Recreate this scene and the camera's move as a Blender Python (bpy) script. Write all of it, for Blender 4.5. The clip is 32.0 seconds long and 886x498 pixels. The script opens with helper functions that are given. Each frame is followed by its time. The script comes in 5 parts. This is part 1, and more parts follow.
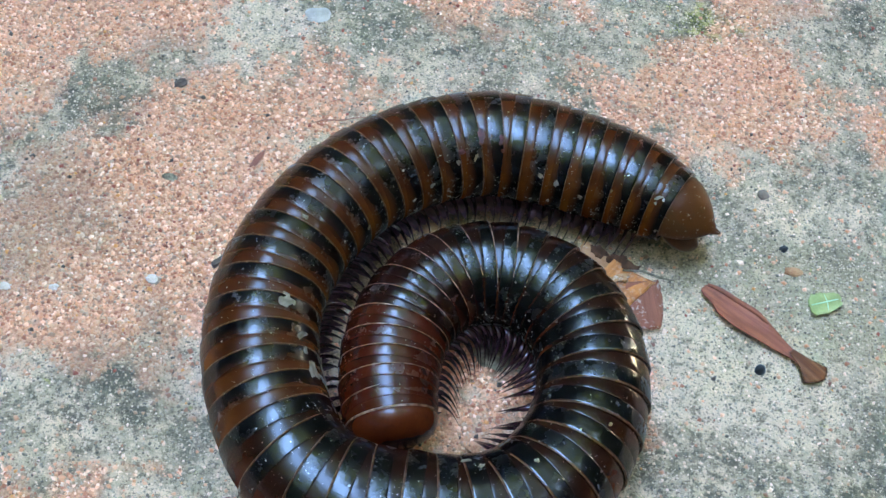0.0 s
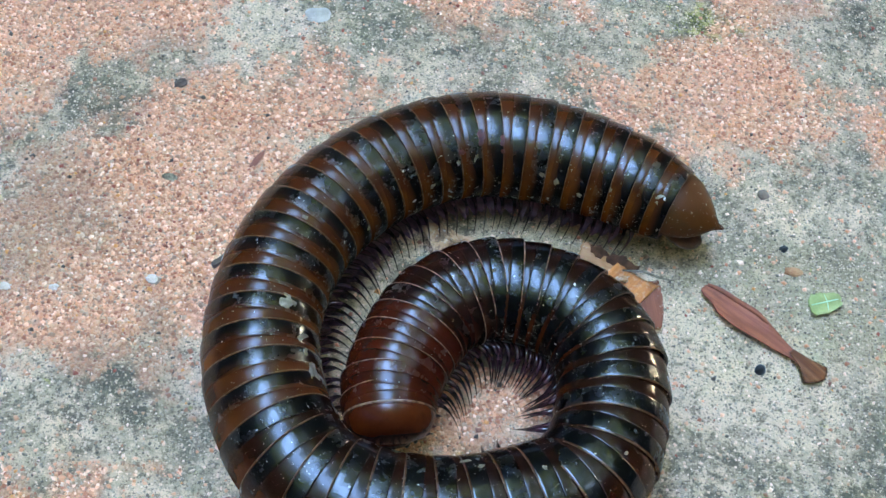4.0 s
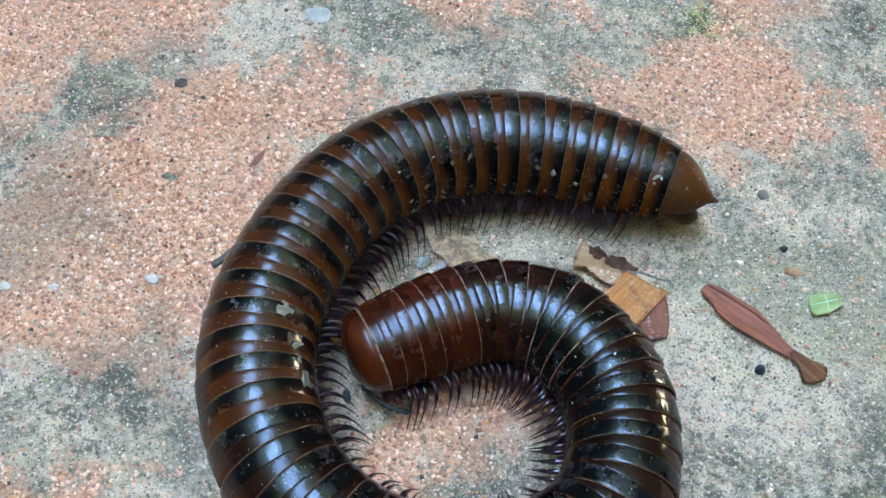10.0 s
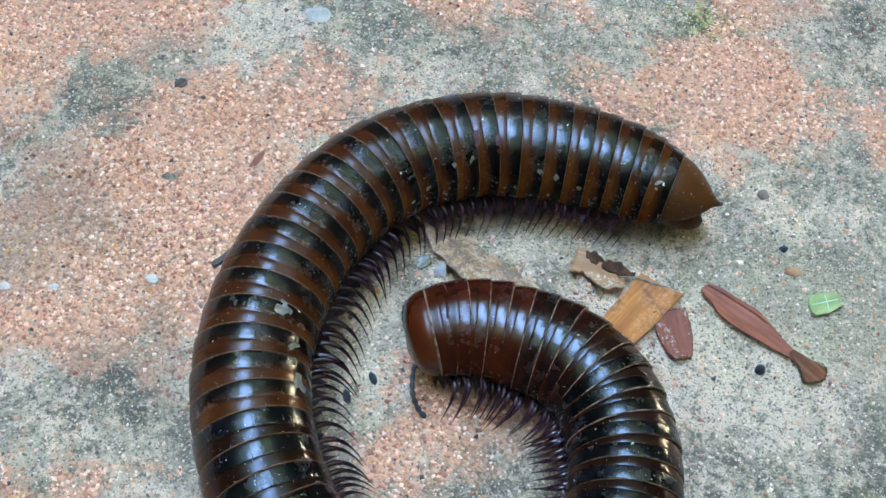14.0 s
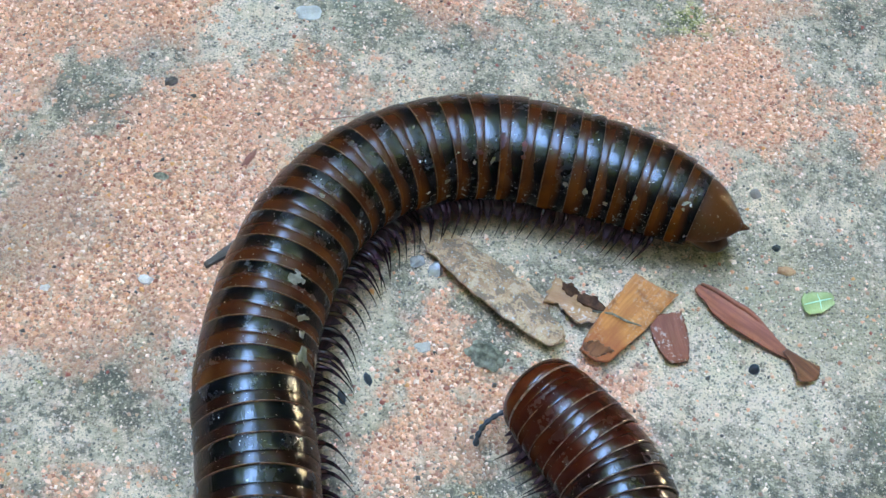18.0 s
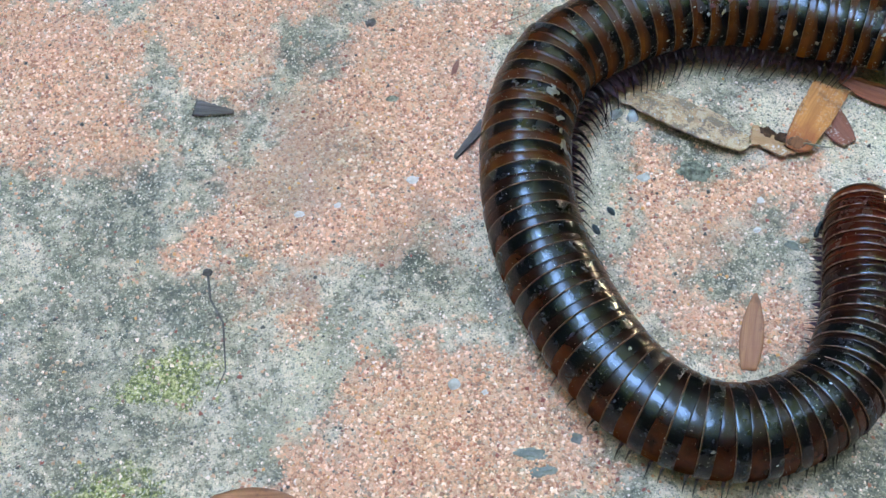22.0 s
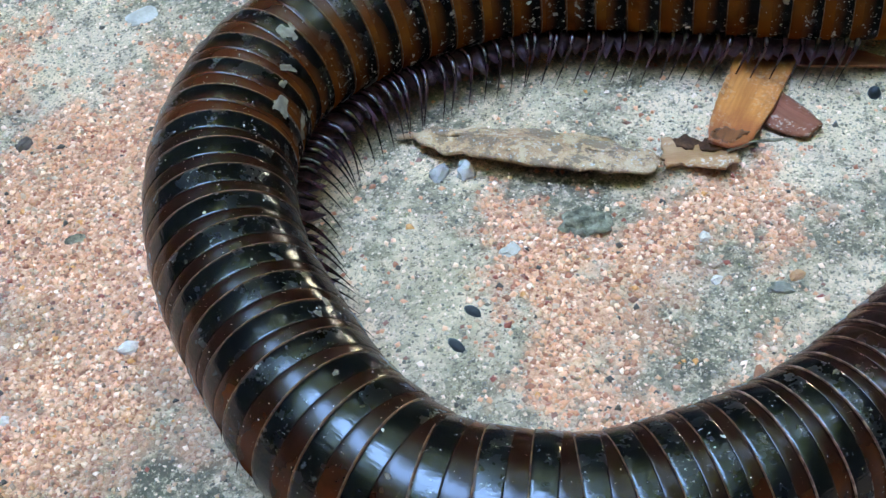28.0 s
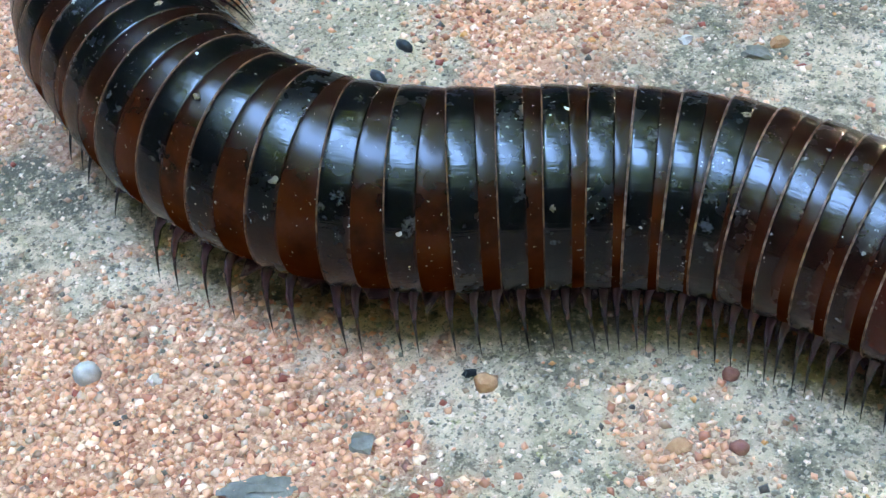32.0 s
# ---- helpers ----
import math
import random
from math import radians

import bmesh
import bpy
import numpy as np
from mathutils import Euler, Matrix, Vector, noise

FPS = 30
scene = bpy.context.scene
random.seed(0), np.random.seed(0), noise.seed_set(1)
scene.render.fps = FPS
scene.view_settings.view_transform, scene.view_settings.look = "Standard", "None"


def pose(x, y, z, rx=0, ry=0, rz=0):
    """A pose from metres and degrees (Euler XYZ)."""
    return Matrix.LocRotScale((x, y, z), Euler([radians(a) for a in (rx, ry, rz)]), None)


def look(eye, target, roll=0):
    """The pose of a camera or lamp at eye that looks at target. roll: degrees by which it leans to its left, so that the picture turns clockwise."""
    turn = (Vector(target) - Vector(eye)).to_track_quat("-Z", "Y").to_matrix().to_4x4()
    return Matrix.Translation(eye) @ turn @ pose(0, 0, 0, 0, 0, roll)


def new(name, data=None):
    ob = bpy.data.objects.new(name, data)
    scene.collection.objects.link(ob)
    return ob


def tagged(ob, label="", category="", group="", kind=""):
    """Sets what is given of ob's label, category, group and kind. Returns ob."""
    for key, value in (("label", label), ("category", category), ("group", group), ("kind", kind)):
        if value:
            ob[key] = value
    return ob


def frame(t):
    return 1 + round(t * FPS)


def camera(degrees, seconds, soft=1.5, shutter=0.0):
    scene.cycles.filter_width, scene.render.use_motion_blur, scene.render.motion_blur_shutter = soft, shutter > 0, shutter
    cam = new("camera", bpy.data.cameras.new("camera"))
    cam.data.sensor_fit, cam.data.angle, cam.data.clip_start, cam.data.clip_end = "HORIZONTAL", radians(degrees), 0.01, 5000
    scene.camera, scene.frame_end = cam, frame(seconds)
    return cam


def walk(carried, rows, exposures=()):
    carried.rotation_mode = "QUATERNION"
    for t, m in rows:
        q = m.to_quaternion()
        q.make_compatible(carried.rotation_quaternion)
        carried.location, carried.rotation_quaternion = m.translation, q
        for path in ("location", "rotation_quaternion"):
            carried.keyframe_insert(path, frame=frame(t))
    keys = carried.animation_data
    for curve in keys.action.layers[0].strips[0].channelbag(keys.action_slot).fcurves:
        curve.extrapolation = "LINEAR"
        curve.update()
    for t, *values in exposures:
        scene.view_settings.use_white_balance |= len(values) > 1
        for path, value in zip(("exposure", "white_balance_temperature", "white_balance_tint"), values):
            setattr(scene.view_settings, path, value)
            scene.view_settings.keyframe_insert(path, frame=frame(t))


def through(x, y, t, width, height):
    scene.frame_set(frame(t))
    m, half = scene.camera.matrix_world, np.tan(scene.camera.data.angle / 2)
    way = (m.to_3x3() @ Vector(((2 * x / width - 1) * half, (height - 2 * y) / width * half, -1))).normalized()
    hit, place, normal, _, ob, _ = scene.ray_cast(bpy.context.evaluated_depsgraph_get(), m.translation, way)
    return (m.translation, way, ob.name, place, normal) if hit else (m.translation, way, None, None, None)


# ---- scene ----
# ---- camera ----
EXPOSURE = 6.92
cam = camera(36.0, 32.0, soft=1.4)
PATH = [
    (0, pose(0.00000, 0.00000, 0.12000, 32.99, -3.30, 0.00)),
    (17, pose(0.00000, 0.00000, 0.12000, 32.99, -3.30, 0.00)),
    (17.5, pose(-0.00242, 0.00066, 0.12015, 32.74, -4.11, -0.50)),
    (18, pose(-0.00214, 0.00084, 0.11991, 32.73, -4.22, -0.65)),
    (18.5, pose(-0.00106, 0.00065, 0.12108, 32.43, -4.12, -0.86)),
    (19, pose(0.00082, -0.00235, 0.12766, 32.05, -3.22, -0.91)),
    (19.5, pose(0.00136, -0.01110, 0.13998, 31.89, -1.74, -0.76)),
    (20, pose(-0.00344, -0.01840, 0.14586, 32.04, -0.97, -1.67)),
    (20.5, pose(-0.01050, -0.01989, 0.14823, 31.67, -0.14, -3.46)),
    (21, pose(-0.02029, -0.02119, 0.15033, 31.20, 0.92, -6.46)),
    (21.5, pose(-0.02797, -0.01904, 0.15047, 29.83, 2.21, -10.08)),
    (22, pose(-0.03517, -0.01863, 0.14454, 29.61, 2.12, -13.42)),
    (22.5, pose(-0.03891, -0.01649, 0.13858, 29.70, 1.76, -16.30)),
    (23, pose(-0.03913, -0.01374, 0.13270, 30.67, 2.48, -18.52)),
    (23.5, pose(-0.04220, -0.01189, 0.12506, 32.66, 2.85, -20.70)),
    (24, pose(-0.04197, -0.00837, 0.11766, 33.73, 3.71, -22.90)),
    (24.5, pose(-0.04132, -0.00564, 0.11075, 35.53, 3.91, -25.39)),
    (25, pose(-0.03812, -0.00233, 0.10571, 36.91, 4.29, -27.95)),
    (25.5, pose(-0.03524, -0.00007, 0.09938, 37.87, 4.56, -29.59)),
    (27.5, pose(-0.02872, 0.00667, 0.07962, 39.97, 4.62, -29.99)),
    (28, pose(-0.02725, 0.00509, 0.07539, 42.69, 4.83, -29.18)),
    (28.5, pose(-0.02572, 0.00349, 0.07339, 43.88, 5.45, -27.54)),
    (29, pose(-0.02575, 0.00218, 0.07253, 44.66, 5.43, -25.93)),
    (29.5, pose(-0.02499, -0.00025, 0.06913, 45.43, 5.38, -24.08)),
    (30, pose(-0.02236, -0.00156, 0.06528, 45.07, 5.59, -22.82)),
    (30.5, pose(-0.02272, -0.00184, 0.06166, 45.56, 5.11, -22.92)),
    (31, pose(-0.02072, -0.00272, 0.06056, 44.75, 5.44, -21.74)),
    (31.5, pose(-0.01946, -0.00381, 0.05866, 43.72, 5.63, -21.41)),
    (32, pose(-0.01890, -0.00347, 0.05556, 42.32, 3.98, -21.28)),
]
walk(cam, PATH, exposures=[(t, EXPOSURE + stops, 6250, 10) for t, stops in ((0, 0.0), (26, 0.0), (28, 0.08), (30, 0.25), (31, 0.25), (32, 0.12))])

# ---- world and light ----
MM = 0.001
world = bpy.data.worlds.new("sky")
scene.world = world
world.use_nodes = True
wn = world.node_tree.nodes
sky = wn.new("ShaderNodeTexSky")
sky.sky_type = "NISHITA"
sky.sun_disc = False
sky.sun_elevation = radians(30)
sky.dust_density = 0.5
sky.ozone_density = 2.0
sky.sun_rotation = radians(57)
wn["Background"].inputs["Strength"].default_value = 0.15
world.node_tree.links.new(sky.outputs[0], wn["Background"].inputs["Color"])
sun_data = bpy.data.lights.new("sun", "SUN")
sun_data.energy = 0.00002
sun_data.angle = radians(1.5)
sun_data.color = (1.0, 0.46, 0.08)
sun = new("sun", sun_data)
sun.matrix_world = look((0.83, 0.54, 0.03), (0, 0, 0))


# ---- material tools ----
class Nodes:
    """A small wrapper for node materials."""

    def __init__(self, name):
        self.mat = bpy.data.materials.new(name)
        self.mat.use_nodes = True
        self.tree = self.mat.node_tree
        self.bsdf = self.tree.nodes["Principled BSDF"]

    def node(self, kind, **values):
        n = self.tree.nodes.new(kind)
        for key, value in values.items():
            setattr(n, key, value)
        return n

    def link(self, a, b):
        self.tree.links.new(a, b)

    def put(self, socket, value):
        if isinstance(value, bpy.types.NodeSocket):
            self.link(value, socket)
        else:
            socket.default_value = value

    def coords(self, which="Object"):
        return self.node("ShaderNodeTexCoord").outputs[which]

    def noise(self, scale, detail=4.0, rough=0.55, vector=None, distortion=0.0):
        n = self.node("ShaderNodeTexNoise")
        n.inputs["Scale"].default_value = scale
        n.inputs["Detail"].default_value = detail
        n.inputs["Roughness"].default_value = rough
        n.inputs["Distortion"].default_value = distortion
        self.link(vector or self.coords(), n.inputs["Vector"])
        return n.outputs["Fac"]

    def ramp(self, fac, *stops, hard=False):
        n = self.node("ShaderNodeValToRGB")
        if hard:
            n.color_ramp.interpolation = "CONSTANT"
        e = n.color_ramp.elements
        while len(e) < len(stops):
            e.new(0.5)
        for el, (pos, col) in zip(e, stops):
            el.position = pos
            el.color = (*col, 1) if len(col) == 3 else col
        self.link(fac, n.inputs["Fac"])
        return n.outputs["Color"]

    def step(self, fac, a, b):
        n = self.node("ShaderNodeMapRange", interpolation_type="SMOOTHSTEP")
        n.inputs["From Min"].default_value = a
        n.inputs["From Max"].default_value = b
        self.link(fac, n.inputs["Value"])
        return n.outputs["Result"]

    def mix(self, fac, a, b, blend="MIX"):
        n = self.node("ShaderNodeMix", data_type="RGBA", blend_type=blend)
        self.put(n.inputs["Factor"], fac)
        for socket, value in ((n.inputs["A"], a), (n.inputs["B"], b)):
            self.put(socket, (*value, 1) if isinstance(value, tuple) and len(value) == 3 else value)
        return n.outputs["Result"]

    def math(self, op, a, b=0.0):
        n = self.node("ShaderNodeMath", operation=op)
        self.put(n.inputs[0], a)
        self.put(n.inputs[1], b)
        return n.outputs[0]

    def scatter(self, co):
        """The coordinates moved by chance, so that alike pieces differ."""
        n = self.node("ShaderNodeCombineXYZ")
        chance = self.node("ShaderNodeObjectInfo").outputs["Random"]
        for k in range(3):
            self.put(n.inputs[k], self.math("MULTIPLY", chance, (0.91, 0.57, 0.33)[k]))
        add = self.node("ShaderNodeVectorMath", operation="ADD")
        self.link(co, add.inputs[0])
        self.link(n.outputs[0], add.inputs[1])
        return add.outputs[0]

    def attr(self, name):
        return self.node("ShaderNodeAttribute", attribute_name=name).outputs["Fac"]

    def island(self):
        return self.node("ShaderNodeNewGeometry").outputs["Random Per Island"]

    def bump(self, height, strength, distance):
        n = self.node("ShaderNodeBump")
        n.inputs["Strength"].default_value = strength
        n.inputs["Distance"].default_value = distance
        self.link(height, n.inputs["Height"])
        self.link(n.outputs["Normal"], self.bsdf.inputs["Normal"])

    def finish(self, color, rough=0.6, spec=0.5, coat=0.0):
        if isinstance(color, tuple):
            color = (*color, 1)
        self.put(self.bsdf.inputs["Base Color"], color)
        self.put(self.bsdf.inputs["Roughness"], rough)
        self.bsdf.inputs["Specular IOR Level"].default_value = spec
        self.bsdf.inputs["Coat Weight"].default_value = coat
        self.bsdf.inputs["Coat Roughness"].default_value = 0.12
        return self.mat


def shell_material(name, dark, crown, flank, back_edge, pitch, dust=0.5, start=-0.10):
    """Glossy cuticle: a black belt that turns amber towards the front seam, with dust specks."""
    m = Nodes(name)
    co = m.coords()
    sep = m.node("ShaderNodeSeparateXYZ")
    m.link(co, sep.inputs[0])
    co = m.scatter(co)
    wob = m.noise(420, 3, vector=co)
    along = m.math("ADD", sep.outputs["X"], m.math("MULTIPLY", m.math("SUBTRACT", wob, 0.5), 0.0005))
    front = m.step(along, pitch * (start - 0.10), pitch * 0.15)
    blot = m.noise(260, 3, vector=co)
    col = m.mix(m.step(blot, 0.45, 0.75), dark, tuple(c * 1.9 for c in dark))
    high = m.math("ADD", sep.outputs["Z"], m.math("MULTIPLY", m.math("SUBTRACT", m.noise(300, 4, 0.6, vector=co), 0.5), 0.005))
    amber = m.mix(m.step(high, 0.0012, 0.0046), flank, crown)
    col = m.mix(m.math("MULTIPLY", front, 0.9), col, amber)
    hind = m.step(m.math("MULTIPLY", sep.outputs["X"], -1.0), pitch * 0.43, pitch * 0.49)
    col = m.mix(m.math("MULTIPLY", hind, 0.6), col, back_edge)
    # Purple-black skin below, darkened further to hide the grey ground reflection.
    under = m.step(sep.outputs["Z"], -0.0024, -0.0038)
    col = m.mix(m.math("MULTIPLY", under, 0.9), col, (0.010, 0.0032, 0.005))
    speck = m.step(m.noise(3300, 3, 0.7, vector=co), 0.645, 0.69)
    film = m.step(m.noise(330, 4, 0.7, vector=co), 0.46, 0.62)
    col = m.mix(m.math("MULTIPLY", m.math("MULTIPLY", speck, film), dust), col, (0.55, 0.52, 0.47))
    flank_side = m.math("MULTIPLY", m.step(sep.outputs["Y"], 0.0015, 0.0036), m.step(sep.outputs["Z"], 0.0022, -0.0020))
    powder = m.math("MULTIPLY", m.math("MULTIPLY", m.step(m.noise(1900, 3, 0.7, vector=co), 0.61, 0.635), m.step(m.noise(420, 3, 0.6, vector=co), 0.36, 0.48)), flank_side)
    col = m.mix(m.math("MULTIPLY", powder, dust), col, (0.58, 0.52, 0.46))
    crumb = m.math("MULTIPLY", m.step(m.noise(1500, 2, 0.6, vector=co), 0.725, 0.745), dust)
    col = m.mix(crumb, col, (0.62, 0.56, 0.48))
    grime = m.math("MULTIPLY", m.step(m.noise(650, 5, 0.7, vector=co), 0.60, 0.68), 0.22 * dust)
    col = m.mix(grime, col, (0.30, 0.28, 0.25))
    rough = m.math("ADD", m.math("MULTIPLY", film, 0.12), 0.18)
    # Gloss fades low down, mostly inside, standing in for legs blocking the ground's reflection.
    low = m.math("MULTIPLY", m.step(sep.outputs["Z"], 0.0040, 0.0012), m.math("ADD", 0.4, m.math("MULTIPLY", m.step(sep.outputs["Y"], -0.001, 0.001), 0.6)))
    stretch = m.node("ShaderNodeMapping")
    stretch.inputs["Scale"].default_value = (260, 3200, 3200)
    m.link(co, stretch.inputs["Vector"])
    fine = m.noise(1.0, 3, 0.6, vector=stretch.outputs[0])
    m.bump(m.math("ADD", fine, m.math("MULTIPLY", m.noise(420, 3, vector=co), 2.4)), 0.11, 0.0002)
    mat = m.finish(col, rough, 0.44)
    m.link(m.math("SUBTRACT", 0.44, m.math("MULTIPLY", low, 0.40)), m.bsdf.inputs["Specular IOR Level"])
    return mat


def band_material(name, crown, flank):
    """The smooth front of a ring: brown on the crown, amber on the flanks."""
    m = Nodes(name)
    co = m.coords()
    sep = m.node("ShaderNodeSeparateXYZ")
    m.link(co, sep.inputs[0])
    co = m.scatter(co)
    n = m.noise(300, 4, 0.6, vector=co)
    high = m.math("ADD", sep.outputs["Z"], m.math("MULTIPLY", m.math("SUBTRACT", n, 0.5), 0.005))
    col = m.mix(m.step(high, 0.0012, 0.0046), flank, crown)
    col = m.mix(m.math("MULTIPLY", m.step(n, 0.46, 0.68), 0.55), col, tuple(c * 0.42 for c in crown))
    gold = m.math("MULTIPLY", m.step(m.noise(230, 2, 0.5, vector=co), 0.5, 0.66), m.step(high, 0.003, 0.0))
    col = m.mix(m.math("MULTIPLY", gold, 0.6), col, tuple(c * k for c, k in zip(flank, (1.5, 2.1, 2.2))))
    speck = m.step(m.noise(3300, 3, 0.7, vector=co), 0.675, 0.71)
    col = m.mix(m.math("MULTIPLY", speck, 0.7), col, (0.55, 0.50, 0.44))
    m.bump(m.noise(700, 3, vector=co), 0.1, 0.0001)
    mat = m.finish(col, m.math("ADD", m.math("MULTIPLY", n, 0.14), 0.17), 0.34)
    # The band's gloss fades below the crown too, to drop the ground's reflection.
    m.link(m.math("MULTIPLY", m.step(sep.outputs["Z"], 0.0, 0.0038), 0.32), m.bsdf.inputs["Specular IOR Level"])
    return mat


def horn_material():
    """Dull brown tail horn, ochre in places, dusted with grit."""
    m = Nodes("tail_horn")
    co = m.coords()
    sep = m.node("ShaderNodeSeparateXYZ")
    m.link(co, sep.inputs[0])
    n = m.noise(420, 5, 0.65, vector=co)
    along = m.math("ADD", sep.outputs["X"], m.math("MULTIPLY", m.math("SUBTRACT", n, 0.5), 0.0022))
    col = m.mix(m.step(along, 0.0026, 0.0012), (0.028, 0.0085, 0.0018), (0.075, 0.020, 0.0030))
    col = m.mix(m.math("MULTIPLY", m.step(n, 0.48, 0.64), 0.6), col, (0.055, 0.022, 0.006))
    col = m.mix(m.step(along, -0.0030, -0.0042), col, (0.13, 0.042, 0.018))
    grit = m.step(m.noise(2200, 3, 0.7, vector=co), 0.64, 0.69)
    col = m.mix(m.math("MULTIPLY", grit, 0.6), col, (0.42, 0.38, 0.33))
    m.bump(n, 0.3, 0.0003)
    return m.finish(col, 0.5, 0.15)


def plain_material(name, a, b, scale, rough=0.55, bump=0.3, depth=0.0002, spec=0.4, coat=0.0):
    """Two mottled tones with fine relief."""
    m = Nodes(name)
    n = m.noise(scale, 5, 0.6)
    fine = m.noise(scale * 7, 3, 0.6)
    col = m.mix(m.step(n, 0.32, 0.68), a, b)
    col = m.mix(m.math("MULTIPLY", m.step(fine, 0.5, 0.8), 0.35), col, tuple(c * 0.45 for c in a))
    m.bump(m.math("ADD", n, m.math("MULTIPLY", fine, 0.5)), bump, depth)
    return m.finish(col, rough, spec, coat)


def fibre_material(name, a, b, dirt, rough=0.5, end=None, dust=0.0):
    """Leaf or bark: long fibres along x, with dirt blots."""
    m = Nodes(name)
    co = m.coords()
    stretch = m.node("ShaderNodeMapping")
    stretch.inputs["Scale"].default_value = (130, 2000, 2000)
    m.link(co, stretch.inputs["Vector"])
    fib = m.noise(1.0, 4, 0.65, vector=stretch.outputs[0])
    blot = m.noise(420, 4, 0.65, vector=co)
    col = m.mix(m.step(fib, 0.3, 0.7), a, b)
    col = m.mix(m.math("MULTIPLY", m.step(blot, 0.56, 0.72), 0.6), col, dirt)
    if end:
        sep = m.node("ShaderNodeSeparateXYZ")
        m.link(co, sep.inputs[0])
        far = m.math("ADD", sep.outputs["X"], m.math("MULTIPLY", m.math("SUBTRACT", blot, 0.5), 0.008))
        col = m.mix(m.math("MULTIPLY", m.step(far, 0.0, -0.0050), 0.8), col, end)
    if dust:
        grit = m.math("MULTIPLY", m.step(m.noise(2300, 3, 0.7, vector=co), 0.52, 0.60), m.step(m.noise(300, 3, 0.6, vector=co), 0.46, 0.56))
        col = m.mix(m.math("MULTIPLY", grit, dust), col, (0.60, 0.47, 0.38))
    m.bump(m.math("ADD", fib, blot), 0.35, 0.0002)
    return m.finish(col, rough, 0.3)


def stone_tone(m, co):
    """Weathered grey-green stone: pale and dark clouds, lichen stains, salt-and-pepper grit."""
    dark, moss, pale = (m.attr(k) for k in ("dark", "moss", "pale"))
    n1 = m.noise(150, 6, 0.7, vector=co, distortion=0.4)
    n2 = m.noise(900, 5, 0.7, vector=co)
    col = m.ramp(n1, (0.34, (0.095, 0.11, 0.095)), (0.44, (0.25, 0.27, 0.235)), (0.52, (0.42, 0.43, 0.375)), (0.62, (0.72, 0.70, 0.62)))
    cloud = m.noise(48, 4, 0.6, vector=co, distortion=0.8)
    col = m.mix(m.math("MULTIPLY", m.step(cloud, 0.51, 0.60), 0.7), col, (0.72, 0.71, 0.65))
    col = m.mix(m.math("MULTIPLY", m.step(cloud, 0.47, 0.38), 0.7), col, (0.15, 0.18, 0.15))
    col = m.mix(m.math("MULTIPLY", m.step(n2, 0.53, 0.62), 0.6), col, (0.68, 0.665, 0.61))
    col = m.mix(m.math("MULTIPLY", m.step(n2, 0.47, 0.38), 0.7), col, (0.085, 0.095, 0.085))
    col = m.mix(m.math("MULTIPLY", m.step(m.noise(300, 5, 0.75, vector=co), 0.49, 0.60), m.math("ADD", m.math("MULTIPLY", dark, 0.75), 0.12)), col, (0.07, 0.085, 0.078))
    col = m.mix(m.math("MULTIPLY", dark, 0.10), col, (0.12, 0.145, 0.13))
    col = m.mix(m.math("MULTIPLY", pale, 0.45), col, (0.54, 0.555, 0.46))
    mossy = m.ramp(m.noise(1300, 4, 0.7, vector=co), (0.36, (0.035, 0.055, 0.018)), (0.48, (0.17, 0.22, 0.06)), (0.60, (0.55, 0.60, 0.32)))
    col = m.mix(m.math("MULTIPLY", m.step(m.math("ADD", moss, m.math("MULTIPLY", m.math("SUBTRACT", m.noise(330, 5, 0.75, vector=co), 0.5), 3.4)), 0.40, 0.75), 0.9), col, mossy)
    return m.mix(1.0, col, (1.0, 1.0, 0.99), "MULTIPLY"), dark


def grain_material(name, *tones, rough=0.5, blend=0.0):
    """Crystals, each of one tone taken by chance; blend: how far they take the tone of the stone below."""
    m = Nodes(name)
    n = len(tones)
    stops = [((i + 0.0) / n, t) for i, t in enumerate(tones)]
    col = m.ramp(m.island(), *stops, hard=True)
    co = m.coords()
    if blend:
        col = m.mix(blend, col, stone_tone(m, co)[0])
    else:
        cloud = m.step(m.noise(110, 4, 0.6, vector=co), 0.40, 0.64)
        col = m.mix(m.math("MULTIPLY", cloud, 0.16), col, (0.50, 0.44, 0.36))
        rosy = m.step(m.noise(60, 3, 0.6, vector=co), 0.48, 0.64)
        col = m.mix(m.math("MULTIPLY", rosy, 0.20), col, (0.66, 0.42, 0.31))
        col = m.mix(m.math("MULTIPLY", m.attr("dark"), 0.5), col, (0.25, 0.235, 0.21))
    col = m.mix(1.0, col, (1.172, 0.80, 0.58), "MULTIPLY")
    return m.finish(col, rough, 0.45)


